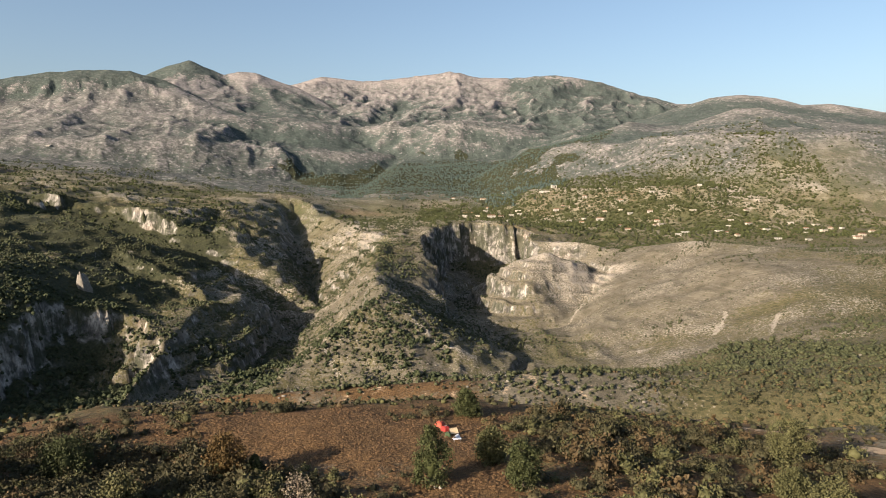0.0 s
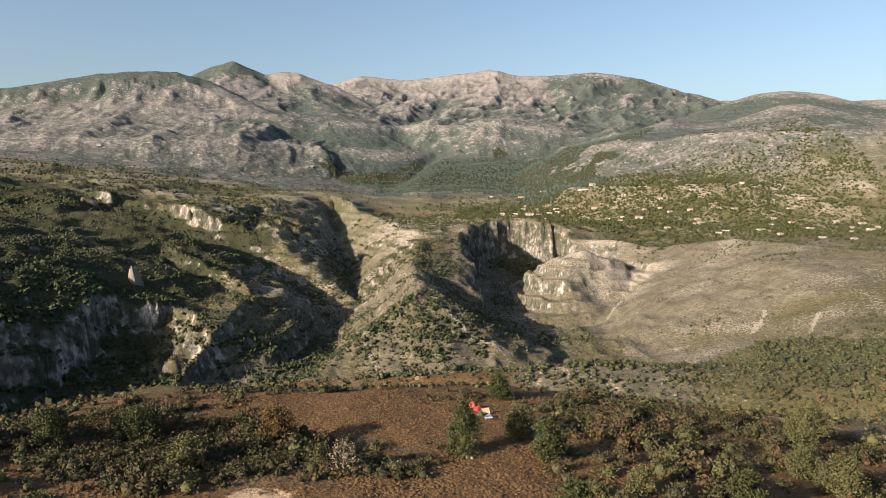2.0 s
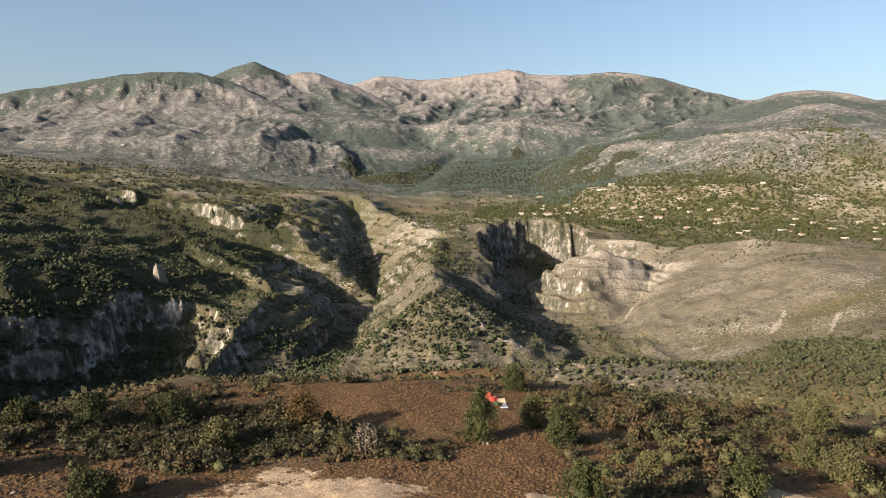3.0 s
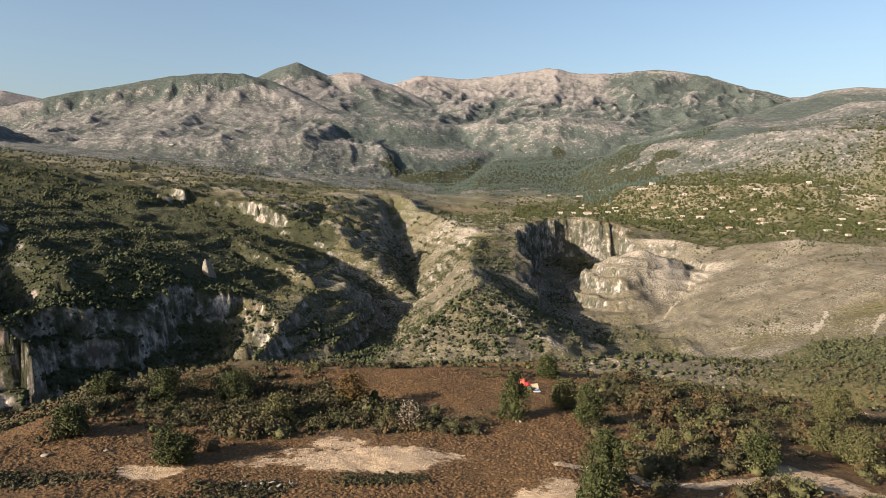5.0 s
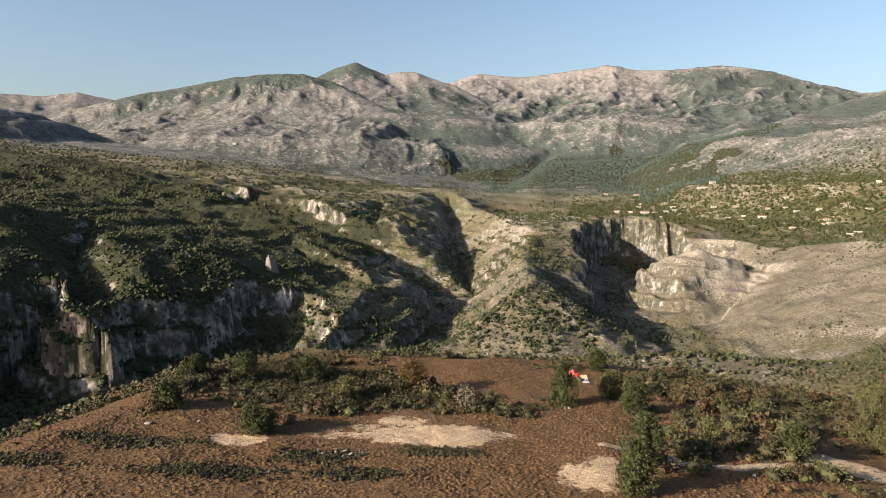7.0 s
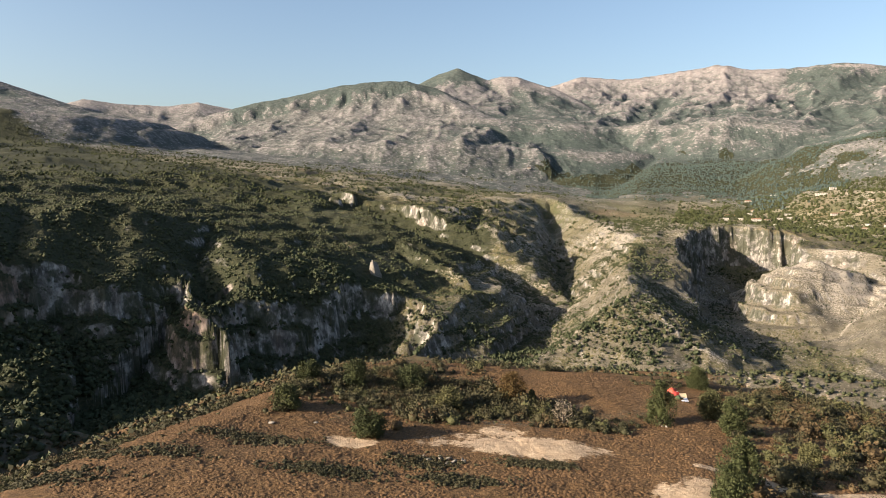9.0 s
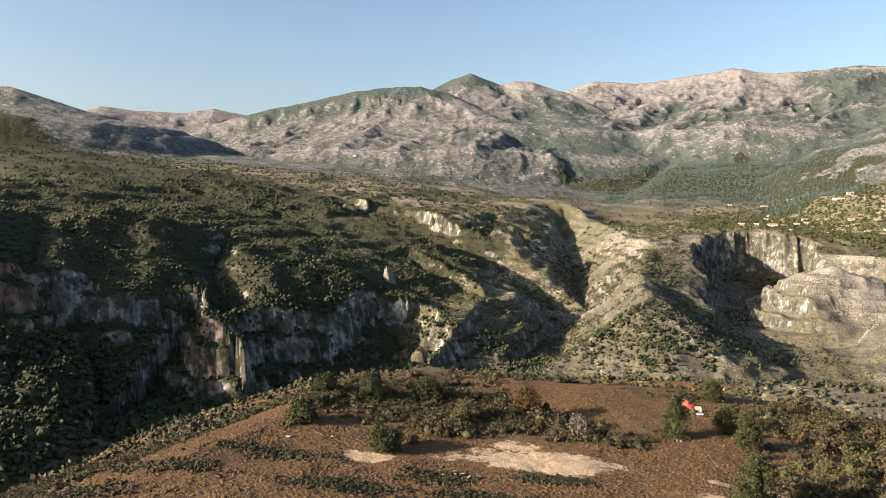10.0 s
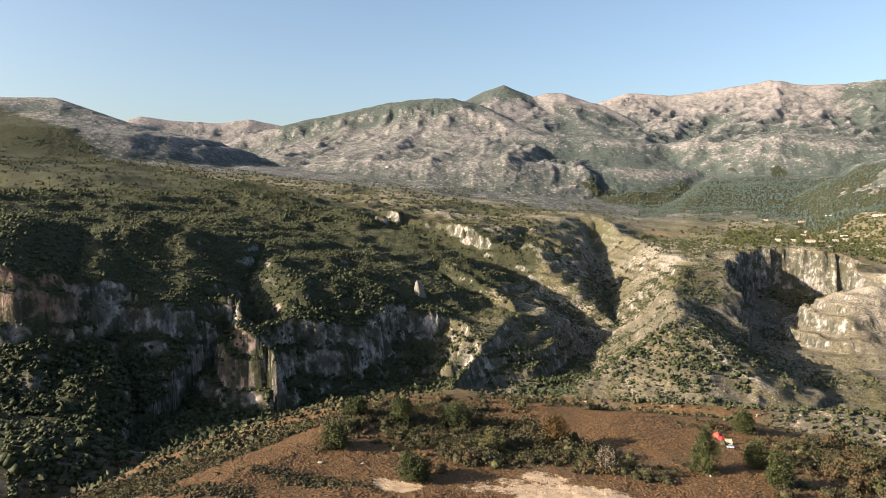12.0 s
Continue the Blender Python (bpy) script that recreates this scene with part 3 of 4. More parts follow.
def basin_woods(x, y):
    u, v = (x - 10) / 420, (y - 2200) / 430
    low = 1.45 - np.hypot((x - 225) / 125, (y - 1745) / 230)
    return np.maximum(1.45 - np.hypot(u + 0.18 * v, v), low) + 0.75 * fbm(x, y, 130, 5, 93, 0.66)


def cover_masks(x, y, z):
    n = fbm(x, y, 80, 4, 91)
    near = sstep(230, 150, y)
    west = sstep(-240, -330, x) * sstep(1050, 780, y + 0.25 * (x + 400)) * sstep(-60, 0, y)
    wood = west * sstep(-0.5, 0.1, n + 0.45)
    wood = np.maximum(wood, 0.50 * sstep(-130, -230, x) * sstep(1250, 1000, y) * sstep(500, 620, y) * sstep(-0.25, 0.15, fbm(x, y, 70, 4, 107)))
    wood = np.maximum(wood, sstep(0.40, 0.55, basin_woods(x, y)))
    # upland: the distant land that takes the haze-tinted far colours
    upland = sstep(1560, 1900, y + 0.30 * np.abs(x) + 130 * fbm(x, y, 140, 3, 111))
    clay = sstep(-0.02, 0.10, fbm(x + 0.5 * y, 1.3 * y, 90, 5, 103, 0.62)) * np.exp(-(((x - 640) / 460) ** 2 + ((y - 1490 + 0.38 * (x - 620)) / 190) ** 2) ** 2)
    heath = sstep(225, 185, y) * sstep(-330, -240, x) * sstep(150, 90, x) * (1 - 0.7 * sstep(10, 40, x) * sstep(45, 90, y)) * (0.62 + 0.4 * fbm(x, y, 30, 3, 95) + 0.4 * camp_clearing(x, y))
    bare = sstep(110, 190, x) * sstep(330, 470, y + 0.25 * x) * sstep(1000, 900, y)
    scrub = 0.56 + 0.45 * fbm(x, y, 110, 4, 97) - 0.5 * bare * (1 - 0.75 * sstep(270, 420, x)) + (0.34 + 0.3 * fbm(x, y, 45, 3, 117)) * sstep(75, 110, x - 0.2 * y) * sstep(560, 400, y - 0.25 * (x - 150)) * sstep(20, 90, y) - 0.6 * near * camp_clearing(x, y) + 0.16 * np.exp(-(((x - 420) / 520) ** 2 + ((y - 1330) / 260) ** 2)) + 0.12 * sstep(-120, -220, x) * sstep(600, 800, y) - 0.35 * sstep(45, 90, y) * sstep(220, 180, y) * sstep(110, 80, x) - 0.16 * sstep(-230, -160, x) * sstep(130, 60, x) * sstep(330, 420, y) * sstep(1000, 850, y) - 0.4 * blob(x, y, 152, 838, 90, 110)
    scar = np.zeros_like(x)
    for line, wide in SCARS:
        d, h, side = along(x, y, line)
        scar = np.maximum(scar, np.clip(1.2 - d / (wide * (1 + 0.8 * fbm(x, y, 14, 2, 133))), 0, 1))
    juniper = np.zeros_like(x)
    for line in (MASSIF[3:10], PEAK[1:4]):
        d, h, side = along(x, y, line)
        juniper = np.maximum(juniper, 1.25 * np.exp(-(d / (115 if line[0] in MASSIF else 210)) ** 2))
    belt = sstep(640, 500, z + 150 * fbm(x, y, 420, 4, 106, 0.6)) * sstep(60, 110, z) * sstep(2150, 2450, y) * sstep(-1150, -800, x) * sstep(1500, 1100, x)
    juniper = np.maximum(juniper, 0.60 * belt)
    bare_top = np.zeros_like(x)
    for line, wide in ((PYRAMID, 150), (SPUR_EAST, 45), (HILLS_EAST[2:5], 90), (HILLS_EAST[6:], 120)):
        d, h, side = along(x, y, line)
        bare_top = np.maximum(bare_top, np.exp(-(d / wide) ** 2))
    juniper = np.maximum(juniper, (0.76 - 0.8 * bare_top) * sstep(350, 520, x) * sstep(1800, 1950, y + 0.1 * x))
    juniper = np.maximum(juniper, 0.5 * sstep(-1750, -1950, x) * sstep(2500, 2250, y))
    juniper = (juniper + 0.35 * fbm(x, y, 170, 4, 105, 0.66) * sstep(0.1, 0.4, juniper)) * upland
    fields = sstep(1060, 1150, y) * sstep(2000, 1700, y) * sstep(-1500, -1200, x) * (1 - clay) * sstep(-0.3, 0.15, fbm(x, y, 200, 3, 115) + 0.2)
    rust = np.clip(blob(x, y, -512, 158, 34, 30) + 0.5 * blob(x, y, -388, 258, 22, 22) + 0.25 * fbm(x, y, 14, 2, 119), 0, 1) * sstep(430, 330, y) * sstep(-250, -330, x)
    terraces = sstep(-190, -120, x) * sstep(170, 80, x) * sstep(760, 840, y) * sstep(1330, 1180, y)
    stony = 0.16 * blob(x, y, 152, 838, 90, 110) + 0.15 * sstep(-450, -380, x) * sstep(-160, -210, x) * sstep(540, 620, y) * sstep(1150, 950, y) + 0.16 * terraces + 0.13 * bare + 0.42 * scar + 0.42 * clay + 0.14 * sstep(0, -150, x) * sstep(750, 950, y) + 0.3 * np.exp(-(((x - 350) / 380) ** 2 + ((y - 1380) / 180) ** 2)) * sstep(-0.05, 0.25, fbm(x, 1.6 * y, 45, 3, 109)) + 0.34 + 0.3 * fbm(x, y, 50, 4, 99) + 0.06 * sstep(300, 420, y) * sstep(190, 60, np.abs(x + 40)) * sstep(1100, 600, y)
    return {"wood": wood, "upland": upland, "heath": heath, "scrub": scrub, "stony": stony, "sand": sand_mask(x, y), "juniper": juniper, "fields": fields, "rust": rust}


def sheet():
    az = np.radians(np.r_[np.arange(-60, 36, 0.15), np.arange(38, 300, 6)])
    r = np.r_[[0.01, 12, 25, 40], np.geomspace(55, 330, 230), np.arange(334, 1350, 4.8), np.geomspace(1360, 4900, 230)]
    A, R = np.meshgrid(az, r)
    X, Y = R * np.sin(A), -185 + R * np.cos(A)
    Z = ground_height(X.ravel(), Y.ravel())
    X, Y = X.ravel(), Y.ravel()
    na, nr = len(az), len(r)
    i = np.arange(nr - 1)[:, None] * na
    j = np.arange(na)[None, :]
    k = (j + 1) % na
    quads = np.stack([i + j, i + k, i + na + k, i + na + j], -1).reshape(-1, 4)[:, ::-1]
    me = bpy.data.meshes.new("ground")
    me.vertices.add(len(X))
    me.vertices.foreach_set("co", np.stack([X, Y, Z], -1).astype(np.float32).ravel())
    me.loops.add(quads.size)
    me.loops.foreach_set("vertex_index", quads.astype(np.int32).ravel())
    me.polygons.add(len(quads))
    me.polygons.foreach_set("loop_start", np.arange(0, quads.size, 4, dtype=np.int32))
    me.update(calc_edges=True)
    masks = cover_masks(X, Y, Z)
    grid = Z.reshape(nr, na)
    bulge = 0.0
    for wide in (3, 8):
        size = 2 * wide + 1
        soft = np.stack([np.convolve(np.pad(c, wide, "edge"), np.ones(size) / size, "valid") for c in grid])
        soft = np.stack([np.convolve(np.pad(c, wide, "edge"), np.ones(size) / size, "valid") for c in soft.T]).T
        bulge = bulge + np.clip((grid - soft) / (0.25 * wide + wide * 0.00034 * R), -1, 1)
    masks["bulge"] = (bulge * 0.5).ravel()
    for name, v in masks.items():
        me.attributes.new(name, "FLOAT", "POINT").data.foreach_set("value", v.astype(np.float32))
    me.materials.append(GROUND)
    me.polygons.foreach_set("use_smooth", np.ones(len(quads), dtype=bool))
    return tagged(new("ground", me), "rugged limestone hills with scrub, gorges and far mountains", "ground", kind="structure")


sheet()


# ---- plants ----
def leaf_material(name, dark, light, tint, trans=0.0):
    m, t, b = material(name, 0.75)
    geo = t.nodes.new("ShaderNodeNewGeometry")
    info = t.nodes.new("ShaderNodeObjectInfo")
    mixed = calc(t, "ADD", calc(t, "MULTIPLY", geo.outputs["Random Per Island"], 0.34), calc(t, "MULTIPLY", noise_node(t, 0.22, 3, 0.6, geo.outputs["Position"]), 0.66))
    col = ramp(t, mixed, [(0.15, dark), (0.6, light), (0.9, tint)])
    fine = noise_node(t, 1.6, 4, 0.7, geo.outputs["Position"])
    col = mix(t, calc(t, "MULTIPLY", fine, 0.4), col, tuple(0.35 * v for v in dark))
    col = mix(t, calc(t, "MULTIPLY", info.outputs["Random"], 0.25), col, tint)
    t.links.new(col, b.inputs["Base Color"])
    return m


# woods: extra blue in the leaf colour stands in for haze
WOODS = leaf_material("woods", (0.0161, 0.0247, 0.0114), (0.0425, 0.0536, 0.0238), (0.0850, 0.0850, 0.0380))
THICKET = leaf_material("thicket", (0.020, 0.027, 0.012), (0.046, 0.053, 0.024), (0.082, 0.082, 0.040))
MAQUIS = leaf_material("maquis", (0.0166, 0.0192, 0.0087), (0.0397, 0.0384, 0.0167), (0.0717, 0.0576, 0.0293))
# basin trees: bluish haze is mixed into the leaf colour
HAZED_CONIFER = leaf_material("conifer_woods", (0.0234, 0.0420, 0.0397), (0.0536, 0.0770, 0.0699), (0.0933, 0.1143, 0.0863))
OAK = leaf_material("oak_leaves", (0.019, 0.026, 0.009), (0.040, 0.048, 0.016), (0.072, 0.076, 0.026))
OLIVE = leaf_material("olive_leaves", (0.0365, 0.0403, 0.0162), (0.0768, 0.0768, 0.0302), (0.1296, 0.1171, 0.0518))
AUTUMN = leaf_material("autumn_leaves", (0.035, 0.024, 0.008), (0.075, 0.046, 0.014), (0.115, 0.075, 0.026))
TWIG = leaf_material("bare_twigs", (0.088, 0.072, 0.052), (0.144, 0.12, 0.088), (0.192, 0.16, 0.12))
HEATHER = leaf_material("dry_heather", (0.042, 0.029, 0.014), (0.078, 0.054, 0.025), (0.115, 0.080, 0.038))
BRACKEN = leaf_material("dry_bracken", (0.060, 0.034, 0.015), (0.118, 0.068, 0.031), (0.185, 0.118, 0.058))
BARK = plain_material("bark", (0.056, 0.044, 0.032), (0.128, 0.104, 0.08), 3.0)
LIMESTONE = plain_material("limestone", (0.09, 0.083, 0.07), (0.24, 0.22, 0.188), 0.9)
rng = np.random.default_rng(7)


def ico(level=0):
    bm = bmesh.new()
    bmesh.ops.create_icosphere(bm, subdivisions=level + 1, radius=1)
    v = np.array([p.co[:] for p in bm.verts])
    f = np.array([[q.index for q in p.verts] for p in bm.faces])
    bm.free()
    return v, f


def cone_lump():
    k = np.arange(7) * 2 * math.pi / 7
    v = [np.stack([np.cos(k) * r, np.sin(k) * r, np.full(7, z)], -1) * rng.uniform(0.85, 1.15, (7, 1)) for r, z in ((0.8, 0.1), (0.62, 0.9), (0.3, 1.9))]
    v = np.concatenate(v + [np.array([[0, 0, 2.7]])])
    f = []
    for a in (0, 7):
        for i in range(7):
            j = (i + 1) % 7
            f += [(a + i, a + j, a + 7 + j), (a + i, a + 7 + j, a + 7 + i)]
    f += [(14 + i, 14 + (i + 1) % 7, 21) for i in range(7)]
    return v, np.array(f)


def leaves(centres, size, per, spread):
    """Small leaf sprays, each two triangles, round each of the centres."""
    c = np.repeat(centres, per, axis=0) + rng.normal(0, spread, (len(centres) * per, 3))
    n = len(c)
    a, b = rng.normal(size=(n, 3)), rng.normal(size=(n, 3))
    a /= np.linalg.norm(a, axis=1, keepdims=True)
    b -= a * np.sum(a * b, 1, keepdims=True)
    b /= np.linalg.norm(b, axis=1, keepdims=True)
    s = size * rng.uniform(0.6, 1.3, (n, 1))
    v = np.stack([c - a * s, c + b * s * 0.6, c + a * s, c - b * s * 0.6], 1).reshape(-1, 3)
    i = np.arange(n)[:, None] * 4
    f = np.concatenate([i + (0, 1, 2), i + (0, 2, 3)], 1).reshape(-1, 3)
    return v, f


def ragged(sprays=9):
    """A crown seen from far: a small core with coarse sprays standing out of it."""
    p = rng.normal(size=(sprays, 3))
    p /= np.linalg.norm(p, axis=1, keepdims=True)
    v, f = leaves(p * (0.62, 0.62, 0.5) + (0, 0, 0.5), 0.48, 1, 0.08)
    w = np.array([(1, 0, 0), (0, 1, 0), (-1, 0, 0), (0, -1, 0), (0, 0, 1), (0, 0, -1)]) * rng.uniform(0.6, 0.95, (6, 1)) * (1, 1, 0.8) + (0, 0, 0.45)
    g = np.array([(0, 1, 4), (1, 2, 4), (2, 3, 4), (3, 0, 4), (1, 0, 5), (2, 1, 5), (3, 2, 5), (0, 3, 5)])
    return np.concatenate([w, v]), np.concatenate([g, f + 6])


def leafy_bush(clumps=13, per=3, leaf=0.32):
    p = rng.normal(size=(clumps, 3))
    p /= np.linalg.norm(p, axis=1, keepdims=True)
    p = p * rng.uniform(0.4, 0.92, (clumps, 1)) * (1, 1, 0.7) + (0, 0, 0.5)
    v, f = leaves(p, leaf, per, 0.16)
    w, g = ico(0)
    w = w * (0.6, 0.6, 0.46) * rng.uniform(0.8, 1.15, (len(w), 1)) + (0, 0, 0.42)
    return np.concatenate([w, v]), np.concatenate([g, f + len(w)])


def tri_mesh(name, v, f, mat):
    me = bpy.data.meshes.new(name)
    me.vertices.add(len(v))
    me.vertices.foreach_set("co", np.asarray(v, dtype=np.float32).ravel())
    me.loops.add(f.size)
    me.loops.foreach_set("vertex_index", np.asarray(f, dtype=np.int32).ravel())
    me.polygons.add(len(f))
    me.polygons.foreach_set("loop_start", np.arange(0, f.size, 3, dtype=np.int32))
    me.update(calc_edges=True)
    me.materials.append(mat)
    return me


def strew(name, shapes, x, y, radius, mat, label, category, tall=1.0, sink=0.15):
    z = ground_height(x, y)
    which = rng.integers(0, len(shapes), len(x))
    yaw = rng.uniform(0, 2 * math.pi, len(x))
    vs, fs, n = [], [], 0
    for k, (v, f) in enumerate(shapes):
        at = np.flatnonzero(which == k)
        c, s, r = np.cos(yaw[at])[:, None], np.sin(yaw[at])[:, None], radius[at][:, None]
        X = (v[None, :, 0] * c - v[None, :, 1] * s) * r + x[at][:, None]
        Y = (v[None, :, 0] * s + v[None, :, 1] * c) * r + y[at][:, None]
        Z = (v[None, :, 2] - sink) * r * tall * rng.uniform(0.8, 1.25, (len(at), 1)) + z[at][:, None]
        vs.append(np.stack([X, Y, Z], -1).reshape(-1, 3))
        fs.append((f[None] + (np.arange(len(at)) * len(v))[:, None, None]).reshape(-1, 3) + n)
        n += len(at) * len(v)
    ob = new(name, tri_mesh(name, np.concatenate(vs), np.concatenate(fs), mat))
    return tagged(ob, label, category, kind="stuff")


def steepness(x, y):
    e = 3.0
    return np.hypot(ground_height(x + e, y) - ground_height(x - e, y), ground_height(x, y + e) - ground_height(x, y - e)) / (2 * e)


def fan(count, r0, r1, a0, a1, power=1.0):
    """Places in a part of a ring, azimuths in degrees from north, denser inwards for a small power."""
    r = (r0 ** power + rng.uniform(0, 1, count) * (r1 ** power - r0 ** power)) ** (1 / power)
    a = np.radians(rng.uniform(a0, a1, count))
    return r * np.sin(a), -185 + r * np.cos(a)


def keep(x, y, chance, most=9.0):
    ok = (rng.uniform(0, 1, len(x)) < chance) & (steepness(x, y) < most)
    return x[ok], y[ok]


# woods on the plateau west of the gorge and on the slopes under its cliffs
x, y = fan(62000, 295, 1150, -60, 6, 1.3)
n = fbm(x, y, 70, 4, 91)
chance = sstep(-215, -290, x) * sstep(-0.6, 0.0, n + 0.35 * sstep(700, 450, y)) * (0.62 + 0.38 * sstep(740, 540, y + 0.25 * (x + 400)))
st = steepness(x, y)
banks = sstep(-320, -260, x) * sstep(60, 0, x) * sstep(330, 380, y) * sstep(1000, 850, y)
d_g, h_g, side_g = along(x, y, GORGE)
d_f, h_f, side_f = along(x, y, FALLS)
chance = np.maximum(chance, banks * sstep(0.0, 0.2, fbm(x, y, 60, 4, 143) + 0.35 * sstep(70, 20, np.minimum(d_g, d_f))))
x, y = keep(x, y, chance * (1 - 0.7 * sstep(1.0, 1.9, st)))
r = np.clip(rng.gamma(5.0, 0.36, len(x)), 0.8, 3.6) * (0.8 + 0.3 * fbm(x, y, 40, 2, 145))
d_g, h_g, side_g = along(x, y, GORGE)
under = (ground_height(x, y) < h_g + 112) & (y < 480)
u, v = rng.uniform(-560, -230, 9000), rng.uniform(-20, 400, 9000)
d_r, h_r, side_r = along(u, v, RIM)
scree = (side_r > 0) & (d_r > 34) & (d_r < 170) & (rng.uniform(0, 1, 9000) < 0.75 + 0.8 * fbm(u, v, 40, 3, 147))
u, v = u[scree], v[scree]
size = np.clip(rng.gamma(6.0, 0.36, len(u)), 1.2, 4.0)
strew("talus_trees", [ragged(8) for _ in range(8)], np.r_[x[under], u], np.r_[y[under], v], np.r_[r[under] * 1.3, size * 1.25], WOODS, "tall dark green oaks crowding the slopes under the cliffs", "woodland")
x, y, r = x[~under], y[~under], r[~under]
strew("woodland", [ragged(4) for _ in range(10)], x, y, r, WOODS, "dense dark green oak woodland over the plateau and gorge slopes", "woodland")

# scrub on the ridge, the gorge sides and the slopes to the east
x, y = fan(76000, 330, 1350, -50, 36, 1.2)
bare = sstep(110, 190, x) * sstep(330, 470, y + 0.25 * x) * sstep(1000, 900, y)
n = fbm(x, y, 60, 4, 141)
chance = (0.42 + 1.3 * n + 0.25 * sstep(80, 130, x) * sstep(460, 380, y)) * (1 - 0.72 * bare * (1 - 0.5 * sstep(300, 420, x))) + 0.06
x, y = keep(x, y, chance, 1.4)
strew("scrub", [ragged(2) for _ in range(8)], x, y, rng.uniform(0.6, 1.6, len(x)) * (1 + 1.6 * np.clip(fbm(x, y, 60, 4, 141), 0, 0.7)), THICKET, "low olive green scrub on stony slopes", "scrub")

# trees of the plain and the village
x, y = fan(52000, 1080, 2300, -60, 36, 0.9)
n = fbm(x, y, 90, 4, 151)
village = np.exp(-(((x - 420) / 420) ** 2 + ((y - 1330) / 230) ** 2))
x, y = keep(x, y, 0.16 + 1.1 * n + 0.7 * village + 0.4 * sstep(-250, -450, x) * sstep(1600, 1300, y), 1.2)
strew("plain_trees", [ragged(3) for _ in range(8)], x, y, np.clip(rng.gamma(5, 0.45, len(x)), 1.2, 4.5), OAK, "scattered green trees and hedges across the plain", "trees")

x, y = rng.uniform(-40, 900, 24000), rng.uniform(1090, 1700, 24000)
x, y = keep(x, y, (0.85 + 1.1 * fbm(x, y, 70, 4, 153)) * np.exp(-((y - 1330 - 0.05 * x) / 260) ** 2) * (1 - 0.8 * sstep(230, 150, x) * sstep(1340, 1280, y)), 1.0)
strew("village_trees", [ragged(5) for _ in range(8)], x, y, np.clip(rng.gamma(5, 0.55, len(x)), 1.2, 5.5), OAK, "green garden trees and hedges between the village houses", "trees")

# conifers in the basin under the mountains
x, y = fan(28000, 1680, 3000, -18, 15, 1.0)
x, y = keep(x, y, sstep(0.35, 0.7, basin_woods(x, y)))
leafy = rng.uniform(0, 1, len(x)) < 0.55 + 0.9 * fbm(x, y, 110, 3, 155)
strew("basin_trees", [ragged(5) for _ in range(6)], x[leafy], y[leafy], np.clip(rng.gamma(6, 0.5, leafy.sum()), 1.4, 5.0), HAZED_CONIFER, "lighter green broadleaved trees among the conifers", "forest")
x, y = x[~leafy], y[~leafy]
strew("conifer_woods", [cone_lump() for _ in range(4)], x, y, np.clip(rng.gamma(5, 0.42, len(x)), 1.2, 4.0), HAZED_CONIFER, "dark green conifer forest under the mountains, bluish haze in its colour", "forest", 0.75)


# bushes of the near hill
def bush_chance(x, y):
    n = fbm(x, y, 14, 3, 161)
    c = 0.2 + 0.9 * n
    c = c + 0.75 * np.maximum(blob(x, y, -62, -42, 40, 17), blob(x, y, -32, -52, 20, 7))
    c = c + 0.42 * sstep(8, 22, x) + 0.4 * sstep(4, 20, y) * sstep(0, -12, x)
    c = c + (1.0 + 1.6 * sstep(-112, -124, x) * sstep(-60, -90, y)) * sstep(-103, -112, x) * sstep(-230, -190, x)
    c = c + 0.12 * sstep(150, 210, y)
    c = c - 1.6 * camp_clearing(x, y) * sstep(-118, -102, x) - 1.5 * np.clip(sand_mask(x, y), 0, 1) - 0.8 * blob(x, y, 3, -8, 6, 9)
    return c


x, y = fan(21000, 78, 420, -60, 34, 1.35)
u, v = rng.uniform(-115, -2, 9000), rng.uniform(-76, 20, 9000)
thick = np.maximum(blob(u, v, -62, -44, 46, 20), blob(u, v, -22, -57, 16, 5)) > 0.35 + 0.45 * fbm(u, v, 9, 3, 167)
x, y = np.r_[x, u[thick]], np.r_[y, v[thick]]
u, v = rng.uniform(-185, -104, 6000), rng.uniform(-140, -10, 6000)
x, y = np.r_[x, u], np.r_[y, v]
x, y = keep(x, y, bush_chance(x, y))
r = np.clip(rng.gamma(3.2, 0.40, len(x)), 0.45, 3.0) * (0.85 + 0.35 * sstep(5, 25, x)) * (1 + 0.5 * fbm(x, y, 20, 2, 163))
bushes = [leafy_bush(9, 4, 0.23) for _ in range(5)]
middling = [leafy_bush(16, 5, 0.17) for _ in range(5)]
large = [leafy_bush(32, 7, 0.11) for _ in range(5)]
rounds = [leafy_bush(6, 1, 0.50) for _ in range(6)]
pick = rng.uniform(0, 1, len(x)) + 0.25 * fbm(x, y, 25, 2, 165)
pick = np.where((x > 15) & (pick < 0.7), pick + 0.2, pick)
close = np.hypot(x, y + 185) < 205
for lo, hi, mat, name, label in ((-1, 0.70, MAQUIS, "maquis_bushes", "dark olive evergreen bushes on the hilltop"), (0.70, 0.86, OLIVE, "broom_bushes", "pale yellowish green broom bushes on the hilltop"),
                                 (0.86, 2.0, HEATHER, "heather_bushes", "rusty brown dry heather bushes on the hilltop")):
    for shapes, r0, r1, size in ((bushes, 0, 0.9, "small"), (middling, 0.9, 1.6, "waist-high"), (large, 1.6, 9, "tall")):
        at = (pick >= lo) & (pick < hi) & close & (r >= r0) & (r < r1)
        strew(name, shapes, x[at], y[at], r[at], mat, size + " " + label, "bushes")
    at = (pick >= lo) & (pick < hi) & ~close
    strew(name, rounds, x[at], y[at], np.minimum(r[at], 2.0) * np.where(x[at] < -100, 1.15, 0.75), mat, label.replace("hilltop", "far slope of the hill"), "bushes")
